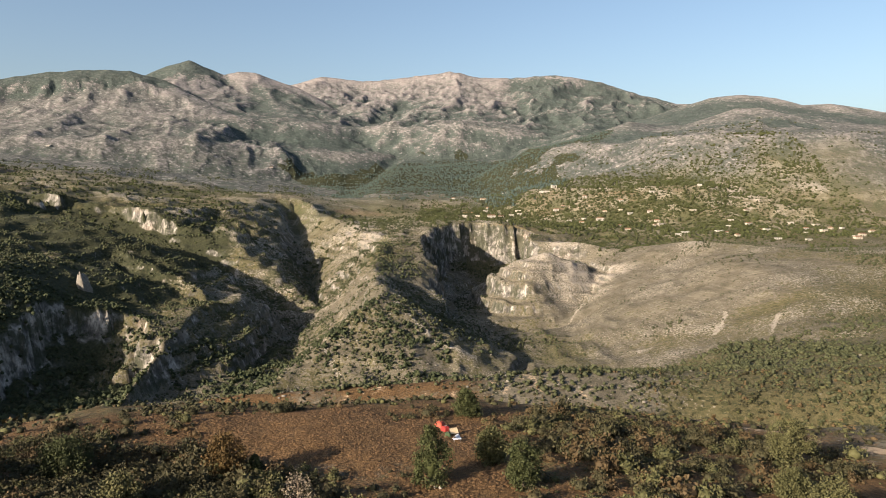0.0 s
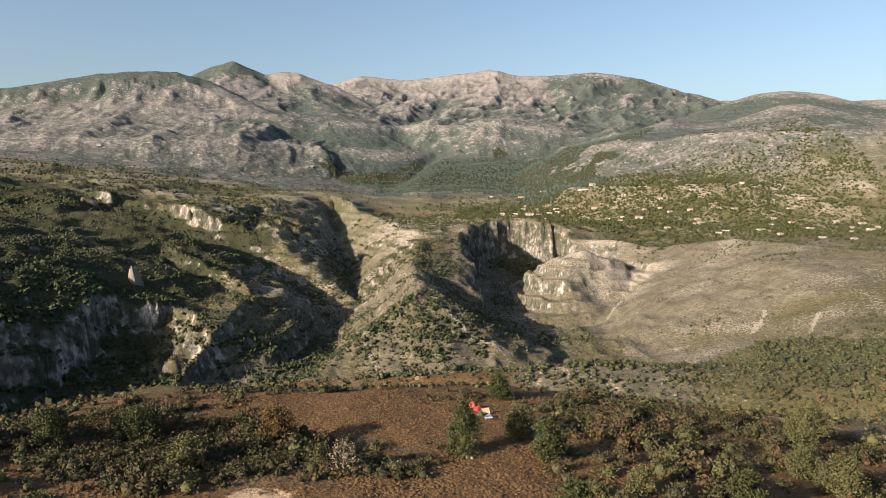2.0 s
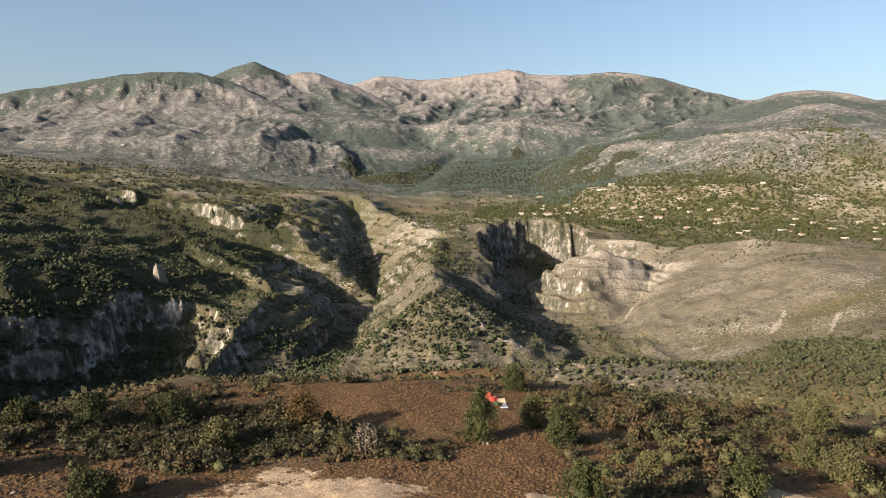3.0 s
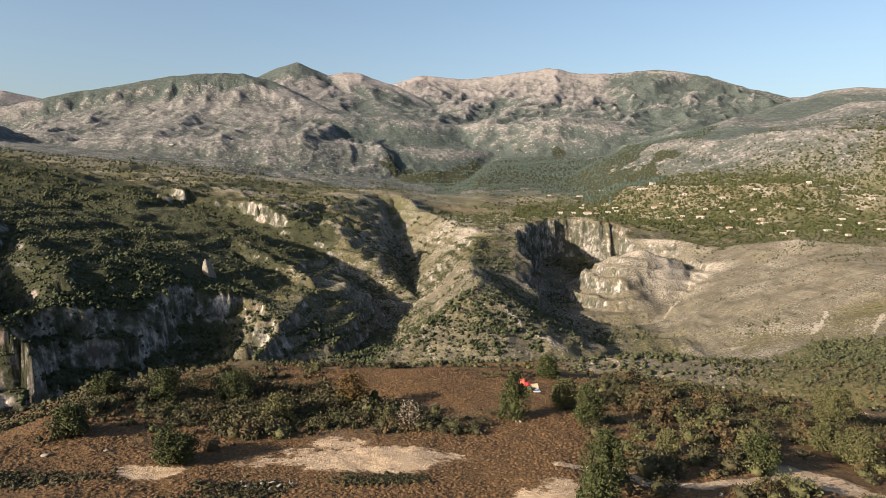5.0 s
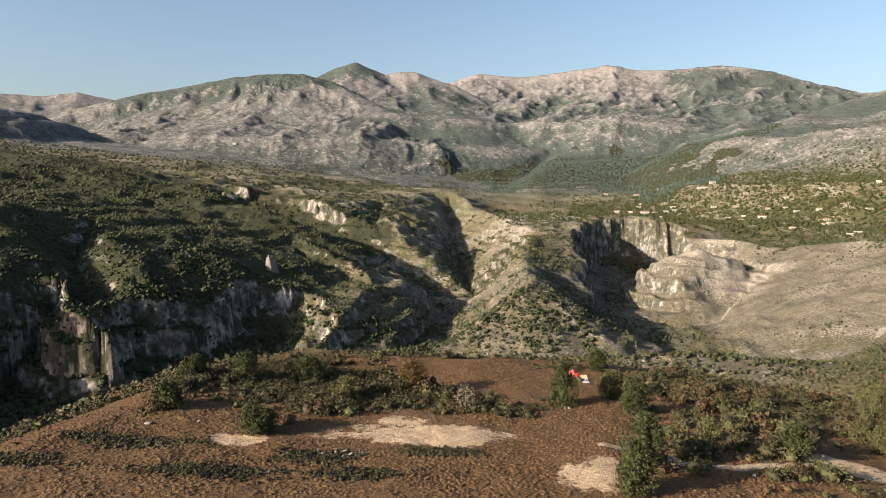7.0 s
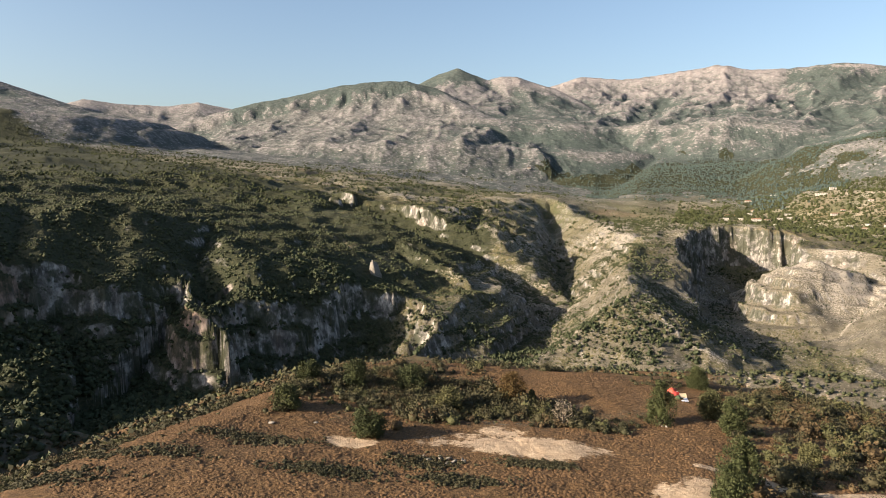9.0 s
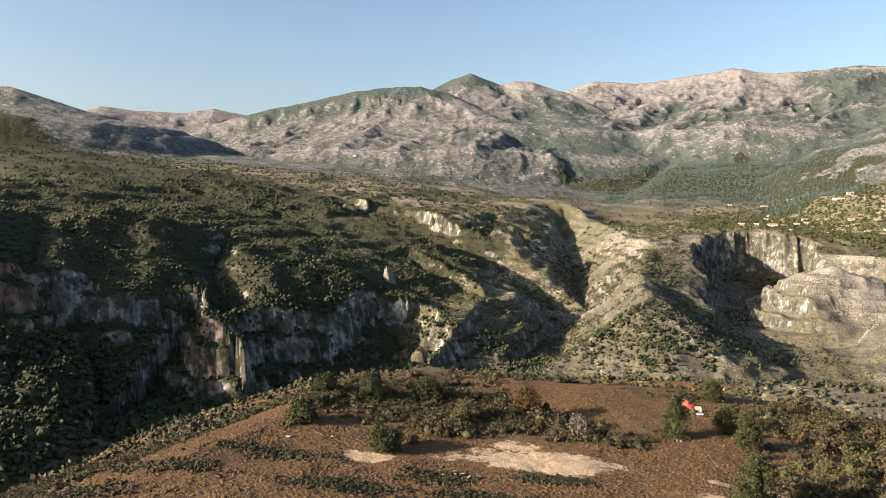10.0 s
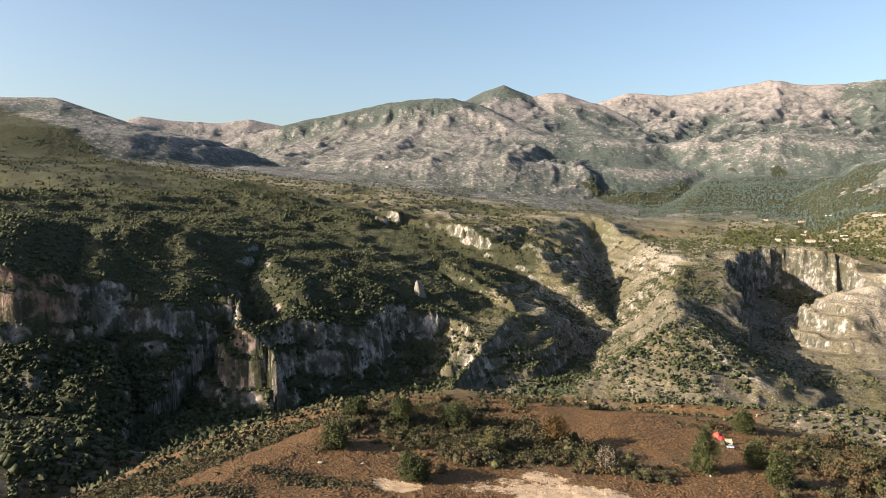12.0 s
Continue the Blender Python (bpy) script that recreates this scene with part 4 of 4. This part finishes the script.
def frond(n=6):
    """A low ragged clump of bracken."""
    k = np.arange(n) * 2 * math.pi / n
    v = np.stack([np.cos(k), np.sin(k), rng.uniform(-0.1, 0.45, n)], -1) * rng.uniform(0.7, 1.2, (n, 1))
    v = np.concatenate([v, [[rng.normal(0, 0.2), rng.normal(0, 0.2), 0.85]]])
    return v, np.array([(i, (i + 1) % n, n) for i in range(n)])


x, y = fan(66000, 62, 200, -60, 24, 1.4)
x, y = keep(x, y, (0.62 + 0.7 * fbm(x, y, 8, 3, 171)) * (1 - np.clip(sand_mask(x, y) * 1.5, 0, 1)) * sstep(60, 30, x) * sstep(-116, -104, x))
strew("heath_tufts", [frond() for _ in range(10)], x, y, rng.uniform(0.14, 0.42, len(x)), BRACKEN, "tufts of dry reddish heath and bracken", "heath", 0.8, 0.05)
for cx, cy, rx, ry, count in ((-57, -107, 6, 2.5, 150), (-80, -95, 8, 2.6, 200), (-24, -86, 4.5, 1.5, 150), (-34, -101, 5, 2.2, 130), (-44, -94, 5, 3, 120), (-92, -112, 7, 2.5, 110), (-114, -111, 6, 5, 200), (-99, -127, 8, 3, 150), (-111, -92, 4, 5, 110)):
    x, y = rng.normal(cx, rx * 0.8, count * 2), rng.normal(cy, ry * 0.7, count * 2)
    y = y + 0.15 * (x - cx)
    strew("low_scrub", [leafy_bush(7, 3, 0.3) for _ in range(5)], x, y, rng.uniform(0.35, 0.8, len(x)), MAQUIS, "low mat of dark evergreen scrub on brown heath", "scrub", 0.75)


# ---- single trees of the near hill ----
def part(name, data, parent, label=""):
    ob = new(name, data)
    ob.parent = parent
    return tagged(ob, label)


def tube(points, radii, sides=7):
    v, f = [], []
    for k, (p, r) in enumerate(zip(points, radii)):
        for i in range(sides):
            a = 2 * math.pi * i / sides
            v.append((p[0] + r * math.cos(a), p[1] + r * math.sin(a), p[2]))
        if k:
            for i in range(sides):
                j = (i + 1) % sides
                a, b = (k - 1) * sides, k * sides
                f += [(a + i, a + j, b + j), (a + i, b + j, b + i)]
    return np.array(v), np.array(f)


def tree(name, at, height, width, mat, label, shape="cone", density=1.0, bare=False):
    """One tree: a trunk with limbs, and a crown of leaf sprays in clumps within the envelope of its kind."""
    root = new(name)
    z = float(ground_height(np.array([at[0]]), np.array([at[1]]))[0])
    root.matrix_world = pose(at[0], at[1], z - 0.1)
    tagged(root, label, "tree")
    lean = rng.normal(0, 0.03, 2)
    stem = [(lean[0] * h * height, lean[1] * h * height, h * height) for h in (0, 0.2, 0.5, 0.85)]
    parts = [tube(stem, [height * k for k in (0.035, 0.028, 0.018, 0.006)])]
    n = int(80 * density)
    h = rng.uniform(0.08 if shape != "tall" else 0.05, 1.0, n)
    if shape == "cone":
        env = np.interp(h, [0, 0.12, 0.35, 0.7, 1.0], [0.6, 0.95, 1.0, 0.72, 0.14])
    elif shape == "tall":
        env = np.interp(h, [0, 0.15, 0.6, 0.85, 1.0], [0.7, 0.95, 0.9, 0.65, 0.15])
    else:
        env = np.interp(h, [0, 0.15, 0.5, 0.8, 1.0], [0.55, 0.85, 1.0, 0.8, 0.25])
    a = rng.uniform(0, 2 * math.pi, n)
    rr = env * np.sqrt(rng.uniform(0.25, 1.0, n)) * width / 2 * (1 + 0.15 * np.sin(3 * a + rng.uniform(0, 6)))
    centres = np.stack([rr * np.cos(a), rr * np.sin(a), h * height * 0.97], -1)
    for c in centres[:: 6 if not bare else 2]:
        start = np.array([0, 0, max(0.12 * height, c[2] * 0.6)])
        parts.append(tube([start, start * 0.5 + c * 0.5 + (0, 0, 0.1), c], [height * 0.012, height * 0.008, height * 0.003], 4))
    k, vs, fs = 0, [], []
    for v, f in parts:
        vs.append(v)
        fs.append(f + k)
        k += len(v)
    part("trunk", tri_mesh("trunk", np.concatenate(vs), np.concatenate(fs), BARK), root)
    if bare:
        v, f = leaves(centres, 0.22, 8, width * 0.07)
    else:
        v, f = leaves(centres, 0.22, 64, width * 0.07)
        w, g = ico(1)
        core_r = np.interp(np.clip(w[:, 2] * 0.5 + 0.5, 0, 1), [0, 0.3, 0.6, 1], [0.6, 1.0, 0.8 if shape == "cone" else 1.0, 0.3])
        w = w * rng.uniform(0.85, 1.15, (len(w), 1))
        w = np.stack([w[:, 0] * core_r * width * 0.21, w[:, 1] * core_r * width * 0.21, (w[:, 2] * 0.34 + 0.46) * height], -1)
        f = np.concatenate([f, g + len(v)])
        v = np.concatenate([v, w])
    v[:, 2] = np.maximum(v[:, 2], 0.15)
    part("crown", tri_mesh("crown", v, f, mat), root)
    return root


TREES = [
    ("oak_tree", (-3.8, -41.3), 10.4, 7.0, OAK, "solitary dark green conical evergreen oak in the clearing", "cone"),
    ("olive_tree", (7.7, -30.0), 6.8, 6.0, OLIVE, "yellowish green rounded tree beside the clearing", "round"),
    ("oak_tree", (12.3, -42.5), 8.2, 6.2, OAK, "bright dark green oak beside the clearing", "round"),
    ("oak_tree", (11.5, -83.3), 9.6, 6.6, OAK, "tall dark green oak beside the sandy track", "tall"),
    ("oak_tree", (9.6, -96.0), 8.4, 6.0, OAK, "tall dark green oak among dense bushes", "tall"),
    ("olive_tree", (41.2, -63.6), 6.9, 5.6, OAK, "green rounded tree by the sandy bend", "round"),
    ("olive_tree", (26.0, -58.5), 4.4, 3.8, OLIVE, "small light green tree among dark bushes", "round"),
    ("oak_tree", (4.6, 8.0), 6.6, 6.0, OAK, "dark green oak behind the tents", "round"),
    ("olive_tree", (-94.8, -48.8), 6.2, 6.4, OAK, "round green tree at the hill's edge", "round"),
    ("oak_tree", (-81.6, -47.2), 7.8, 6.6, OAK, "dark oak at the hill's edge", "round"),
    ("oak_tree", (-68.9, -38.7), 7.0, 9.0, OAK, "wide bushy oak at the hill's edge", "round"),
    ("autumn_tree", (-40.5, -39.1), 8.8, 6.6, AUTUMN, "rusty orange autumn tree among dark bushes", "round"),
    ("cypress_tree", (-35.7, -37.3), 4.2, 2.4, OAK, "small slim dark green tree beside the autumn tree", "cone"),
    ("bare_tree", (-24.6, -54.0), 6.2, 5.2, TWIG, "pale grey leafless tree above the sand", "round"),
    ("oak_tree", (-60.3, -82.9), 5.8, 7.0, OAK, "low dark green oak above the sandy patch", "round"),
    ("olive_tree", (-52.6, -53.8), 5.6, 6.0, OLIVE, "light green bushy tree on the hilltop", "round"),
    ("olive_tree", (-85.9, -73.4), 5.2, 7.0, OAK, "low spreading green tree on the brown slope", "round"),
    ("olive_tree", (72.8, -15.5), 9.6, 9.5, OLIVE, "large yellowish olive tree on the east slope", "round"),
    ("olive_tree", (62.2, -37.3), 5.4, 6.4, OLIVE, "spreading pale olive tree on the east slope", "round"),
    ("olive_tree", (64.8, -46.7), 6.8, 8.0, OLIVE, "spreading olive green tree beside the track", "round"),
]
for spec in TREES:
    tree(*spec[:6], shape=spec[6], bare=spec[0] == "bare_tree")


# ---- rocks ----
def rock_mesh(name, size, seed, level=2, strata=0.0):
    """A broken block of limestone: a lump with flattened faces and ledges."""
    r = np.random.default_rng(seed)
    v, f = ico(level)
    for k in range(9):
        n = r.normal(size=3)
        n /= np.linalg.norm(n)
        over = v @ n - r.uniform(0.55, 0.85)
        v = v - np.maximum(over, 0)[:, None] * n
    v = v * (1 + 0.10 * r.uniform(-1, 1, (len(v), 1)))
    if strata:
        v[:, 0:2] *= 1 + strata * np.sin(v[:, 2:3] * 14)
    return tri_mesh(name, v * size, f, LIMESTONE)


def height_at(x, y):
    return float(ground_height(np.array([float(x)]), np.array([float(y)]))[0])


pinnacle = new("rock_pinnacle", rock_mesh("rock_pinnacle", (7.0, 6.0, 25.0), 3, 3, 0.05))
pinnacle.matrix_world = pose(-338, 508, -44, 3, -4, 20)
tagged(pinnacle, "pale limestone pinnacle standing on the wooded cliff", "rock")

ROCKS = [(-82.9, -84.2, 0.9), (-74.8, -79.4, 0.6), (-43.0, -92.0, 0.9), (-41.6, -90.2, 0.7), (-40.2, -89.5, 1.0), (-38.6, -91.2, 0.8), (-45.1, -90.4, 0.6), (-36.9, -90.1, 0.7), (-42.3, -88.6, 0.5), (-39.4, -92.6, 0.6), (-37.6, -88.7, 0.5), (-3.0, -43.5, 0.6), (-2.2, -43.9, 0.5),
         (-130, 55, 3.2), (-134, 50, 2.6), (-127, 60, 2.2), (-122, 40, 1.8), (30, -80, 0.6)]
for k, (x, y, r) in enumerate(ROCKS):
    ob = new("boulder", rock_mesh("boulder", (r, r * 0.8, r * (0.45 if r < 2 else 0.7)), 20 + k, 1 if r < 2 else 2))
    ob.matrix_world = pose(x, y, height_at(x, y) + r * 0.12, 5 * k, 7 * k, 40 * k)
    tagged(ob, "weathered white limestone boulder lying on the hill", "rock", "limestone boulders")
x, y = fan(7000, 330, 900, -28, 36, 1.2)
x, y = keep(x, y, (0.35 + 0.8 * fbm(x, y, 40, 4, 99)) * sstep(140, 40, np.abs(x + 40)) + 0.025 + 0.5 * blob(x, y, -228, 360, 30, 70) + 0.35 * blob(x, y, 150, 790, 60, 80))
blocks = []
for k in range(4):
    me = rock_mesh("block", (1, 0.8, 0.6), 60 + k, 0)
    v = np.zeros(len(me.vertices) * 3)
    me.vertices.foreach_get("co", v)
    f = np.zeros(len(me.polygons) * 3, dtype=np.int32)
    me.loops.foreach_get("vertex_index", f)
    blocks.append((v.reshape(-1, 3), f.reshape(-1, 3)))
    bpy.data.meshes.remove(me)
strew("outcrops", blocks, x, y, rng.uniform(0.5, 1.5, len(x)), LIMESTONE, "pale limestone outcrops across the ridge", "rocks", 1.0, -0.05)


# ---- village ----
PLASTER = plain_material("pale_plaster", (0.24, 0.225, 0.20), (0.40, 0.375, 0.335), 0.7)
STONEWALL = plain_material("stone_wall", (0.238, 0.212, 0.17), (0.383, 0.348, 0.289), 1.2)
TILE = plain_material("clay_tiles", (0.15, 0.085, 0.055), (0.24, 0.145, 0.10), 1.2)
SLAB = plain_material("grey_slab_roof", (0.289, 0.281, 0.264), (0.442, 0.425, 0.391), 0.8)
PANE, pane_tree, pane_bsdf = material("dark_window_pane", 0.15)
pane_bsdf.inputs["Base Color"].default_value = (0.02, 0.025, 0.03, 1)


def box(bm, x0, y0, z0, x1, y1, z1):
    v = [bm.verts.new(p) for p in ((x0, y0, z0), (x1, y0, z0), (x1, y1, z0), (x0, y1, z0), (x0, y0, z1), (x1, y0, z1), (x1, y1, z1), (x0, y1, z1))]
    for q in ((3, 2, 1, 0), (4, 5, 6, 7), (0, 1, 5, 4), (1, 2, 6, 5), (2, 3, 7, 6), (3, 0, 4, 7)):
        bm.faces.new([v[i] for i in q])


def mesh_of(name, bm, mat, bevel=0.0):
    if bevel:
        bmesh.ops.bevel(bm, geom=bm.edges[:], offset=bevel, segments=1, affect="EDGES")
    me = bpy.data.meshes.new(name)
    bm.to_mesh(me)
    bm.free()
    me.materials.append(mat)
    return me


def house(x, y, w, d, h, turn, wall_mat, roof_mat, gable, label):
    w, d, h = w * 0.8, d * 0.8, h * 0.8
    root = new("house")
    root.matrix_world = pose(x, y, height_at(x, y) - 0.6, 0, 0, turn)
    tagged(root, label, "house", "village houses")
    bm = bmesh.new()
    box(bm, -w / 2, -d / 2, 0, w / 2, d / 2, h)
    part("wall", mesh_of("wall", bm, wall_mat, 0.05), root)
    bm = bmesh.new()
    o, rise = 0.5, d * 0.24
    if gable:
        v = [bm.verts.new(p) for p in ((-w / 2 - o, -d / 2 - o, h), (w / 2 + o, -d / 2 - o, h), (w / 2 + o, d / 2 + o, h), (-w / 2 - o, d / 2 + o, h), (-w / 2 + d * 0.3, 0, h + rise), (w / 2 - d * 0.3, 0, h + rise))]
        for q in ((3, 2, 1, 0), (0, 1, 5, 4), (2, 3, 4, 5), (1, 2, 5), (3, 0, 4)):
            bm.faces.new([v[i] for i in q])
    else:
        box(bm, -w / 2 - 0.3, -d / 2 - 0.3, h, w / 2 + 0.3, d / 2 + 0.3, h + 0.35)
    part("roof", mesh_of("roof", bm, roof_mat), root)
    n = max(2, int(w / 3.2))
    for floor in range(1 if h < 4.5 else 2):
        for k in range(n):
            cx = -w / 2 + (k + 0.5) * w / n
            bm = bmesh.new()
            z0 = 1.0 + floor * 3.0
            tall = (floor == 0 and k == n // 2)
            box(bm, cx - 0.55, -d / 2 - 0.06, 0.6 if tall else z0 + 0.6, cx + 0.55, -d / 2 - 0.01, z0 + 1.8)
            part("door" if tall else "window", mesh_of("opening", bm, PANE), root)
    return root


HOUSES = [(124, 1410, 24, 10, 8, 5, 2, 1), (259, 1513, 30, 11, 7, -4, 0, 0), (282, 1520, 16, 10, 7, 8, 0, 0), (190, 1462, 16, 9, 5, 0, 0, 0), (269, 1402, 18, 9, 6, 10, 2, 1), (348, 1322, 20, 9, 6, -8, 0, 1),
          (413, 1326, 12, 8, 5, 15, 0, 0), (70, 1313, 14, 7, 3.5, 0, 1, 0), (148, 1315, 16, 7, 3.5, -12, 1, 0), (70, 1469, 14, 8, 5, 20, 1, 1), (443, 1114, 12, 8, 5, 0, 0, 0), (601, 1061, 14, 8, 4, -15, 0, 0),
          (642, 1036, 13, 8, 4, 10, 0, 0), (718, 1249, 13, 8, 5, 0, 0, 0), (747, 1075, 14, 8, 4, -20, 0, 0), (46, 1742, 14, 9, 5, 0, 0, 1), (122, 1655, 18, 9, 5, 12, 1, 1), (180, 1676, 18, 9, 6, -6, 0, 0),
          (-1195, 2029, 15, 9, 5, 0, 0, 0), (-569, 2279, 16, 9, 5, 15, 0, 1), (93, 1412, 13, 8, 5, -5, 1, 0), (172, 1438, 14, 8, 5, 8, 0, 0), (298, 1269, 14, 8, 5, 0, 1, 1), (574, 1206, 12, 8, 5, -10, 0, 0),
          (445, 1254, 12, 8, 5, 12, 0, 1), (690, 1130, 15, 7, 4, 5, 0, 0), (540, 1130, 11, 7, 4, -5, 0, 1)]
LABELS = {(0, 0): "pale plastered village house with a flat grey roof", (0, 1): "pale plastered village house with a clay tile roof", (1, 0): "low rubble stone house with a flat slab roof",
          (1, 1): "rubble stone house with a clay tile roof", (2, 1): "large plastered house with a clay tile roof"}
for x, y, w, dep, h, turn, kind, gable in HOUSES:
    house(x, y, w, dep, h, turn, STONEWALL if kind == 1 else PLASTER, TILE if gable else SLAB, gable, LABELS[kind, gable])


spots = np.random.default_rng(31)
for k in range(44):
    a = spots.uniform(0, 1)
    x, y = 60 + 800 * a + spots.normal(0, 20), 1440 - 330 * a + spots.normal(0, 75)
    kind, gable = int(spots.uniform() < 0.35), int(spots.uniform() < 0.4)
    house(x, y, spots.uniform(10, 17), spots.uniform(7, 10), spots.uniform(3.5, 6.5), spots.uniform(-25, 25), STONEWALL if kind else PLASTER, TILE if gable else SLAB, gable, LABELS[kind, gable])


# ---- the camp ----
def cloth(name, c):
    return plain_material(name, tuple(v * 0.8 for v in c), c, 2.5, 0.6)


ORANGE, RED, BEIGE, GREEN, WHITE = cloth("orange_nylon", (0.30, 0.058, 0.034)), cloth("dark_red_nylon", (0.255, 0.0298, 0.0255)), cloth("beige_canvas", (0.493, 0.391, 0.255)), cloth("green_nylon", (0.040, 0.062, 0.026)), cloth("white_plastic", (0.595, 0.612, 0.663))
POLE = plain_material("grey_pole", (0.17, 0.17, 0.17), (0.272, 0.272, 0.272), 3.0, 0.4)


def bent_tube(points, r, sides=5):
    v, f = [], []
    for k, p in enumerate(points):
        a, b = points[max(k - 1, 0)], points[min(k + 1, len(points) - 1)]
        way = (Vector(b) - Vector(a)).normalized()
        u = way.cross(Vector((0.3, 0.2, 1))).normalized()
        w = way.cross(u)
        for i in range(sides):
            q = 2 * math.pi * i / sides
            v.append(tuple(Vector(p) + u * r * math.cos(q) + w * r * math.sin(q)))
        if k:
            for i in range(sides):
                j = (i + 1) % sides
                m, n = (k - 1) * sides, k * sides
                f += [(m + i, m + j, n + j), (m + i, n + j, n + i)]
    return np.array(v), np.array(f)


def dome_tent(x, y, w, h, turn, mat, label):
    """A dome tent: a four-sided fly sagging between two crossed poles, with a door flap."""
    root = new("tent")
    root.matrix_world = pose(x, y, height_at(x, y) - 0.03, 0, 0, turn)
    tagged(root, label, "tent", "camp tents")
    v, f, n, m = [], [], 24, 8
    for k in range(m + 1):
        t = k / m * math.pi / 2
        for i in range(n):
            a = 2 * math.pi * i / n
            sag = 0.86 + 0.14 * abs(math.cos(2 * a))
            square = 1 / max(abs(math.cos(a + math.pi / 4)), abs(math.sin(a + math.pi / 4))) ** 0.55
            r = w / 2 * math.cos(t) ** 0.75 * sag * square
            v.append((r * math.cos(a), r * math.sin(a), h * math.sin(t)))
    for k in range(m):
        for i in range(n):
            j = (i + 1) % n
            f += [(k * n + i, k * n + j, k * n + n + j), (k * n + i, k * n + n + j, k * n + n + i)]
    part("fly", tri_mesh("fly", np.array(v), np.array(f), mat), root)
    for turned in (0, math.pi / 2):
        arc = [(w * 0.545 * math.cos(t) * math.cos(turned), w * 0.545 * math.cos(t) * math.sin(turned), (h + 0.03) * math.sin(t)) for t in np.linspace(0, math.pi, 13)]
        part("pole", tri_mesh("pole", *bent_tube(arc, 0.02), POLE), root)
    flap = [(0.16 * w * s, -w * (0.52 - 0.17 * k), h * 0.66 * k + 0.05) for k in (0, 0.5, 1) for s in (-1 + 0.35 * k, 1 - 0.35 * k)]
    part("door_flap", tri_mesh("door_flap", np.array(flap), np.array([(0, 1, 3), (0, 3, 2), (2, 3, 5), (2, 5, 4)]), POLE), root, "grey mesh door flap")
    return root


def ridge_shelter(x, y, w, l, h, turn, mat, label):
    root = new("shelter")
    root.matrix_world = pose(x, y, height_at(x, y), 0, 0, turn)
    tagged(root, label, "shelter", "camp tents")
    rows = [[(-l / 2 + l * k / 6, s * w / 2 * (1 - q), 0.25 + (h - 0.25) * q - 0.12 * math.sin(math.pi * q) * math.sin(math.pi * k / 6)) for s, q in ((-1, 0), (-1, 0.5), (1, 1), (1, 0.5), (1, 0))] for k in range(7)]
    v = np.array([p for row in rows for p in row])
    f = np.array([t for k in range(6) for i in range(4) for t in ((k * 5 + i, k * 5 + i + 1, k * 5 + i + 6), (k * 5 + i, k * 5 + i + 6, k * 5 + i + 5))])
    part("tarpaulin", tri_mesh("tarpaulin", v, f, mat), root)
    for s in (-1, 1):
        part("pole", tri_mesh("pole", *bent_tube([(s * l / 2, 0, 0), (s * l / 2, 0, h)], 0.025), POLE), root)
    return root


def folding_table(x, y, turn):
    root = new("folding_table")
    root.matrix_world = pose(x, y, height_at(x, y), 0, 0, turn)
    tagged(root, "white plastic folding table beside the tents", "table")
    bm = bmesh.new()
    box(bm, -0.9, -0.45, 0.70, 0.9, 0.45, 0.75)
    part("tabletop", mesh_of("tabletop", bm, WHITE, 0.015), root)
    for sx in (-1, 1):
        for sy in (-1, 1):
            part("leg", tri_mesh("leg", *bent_tube([(sx * 0.75, sy * 0.35, 0), (sx * 0.6, sy * 0.35, 0.7)], 0.02), POLE), root)
    return root


dome_tent(-2.0, -6.7, 2.5, 1.5, 20, ORANGE, "bright orange red dome tent on the brown clearing")
dome_tent(-0.7, -8.9, 2.1, 1.2, -15, RED, "dark red dome tent on the brown clearing")
ridge_shelter(0.9, -11.0, 1.6, 1.9, 1.3, 25, BEIGE, "beige canvas ridge shelter beside the tents")
dome_tent(-0.3, -12.8, 1.5, 0.9, 40, GREEN, "small dark green dome tent on dry grass")
ridge_shelter(1.5, -14.6, 1.4, 1.7, 1.1, 60, WHITE, "white tarpaulin shelter beside the tents")
folding_table(1.6, -16.2, 15)
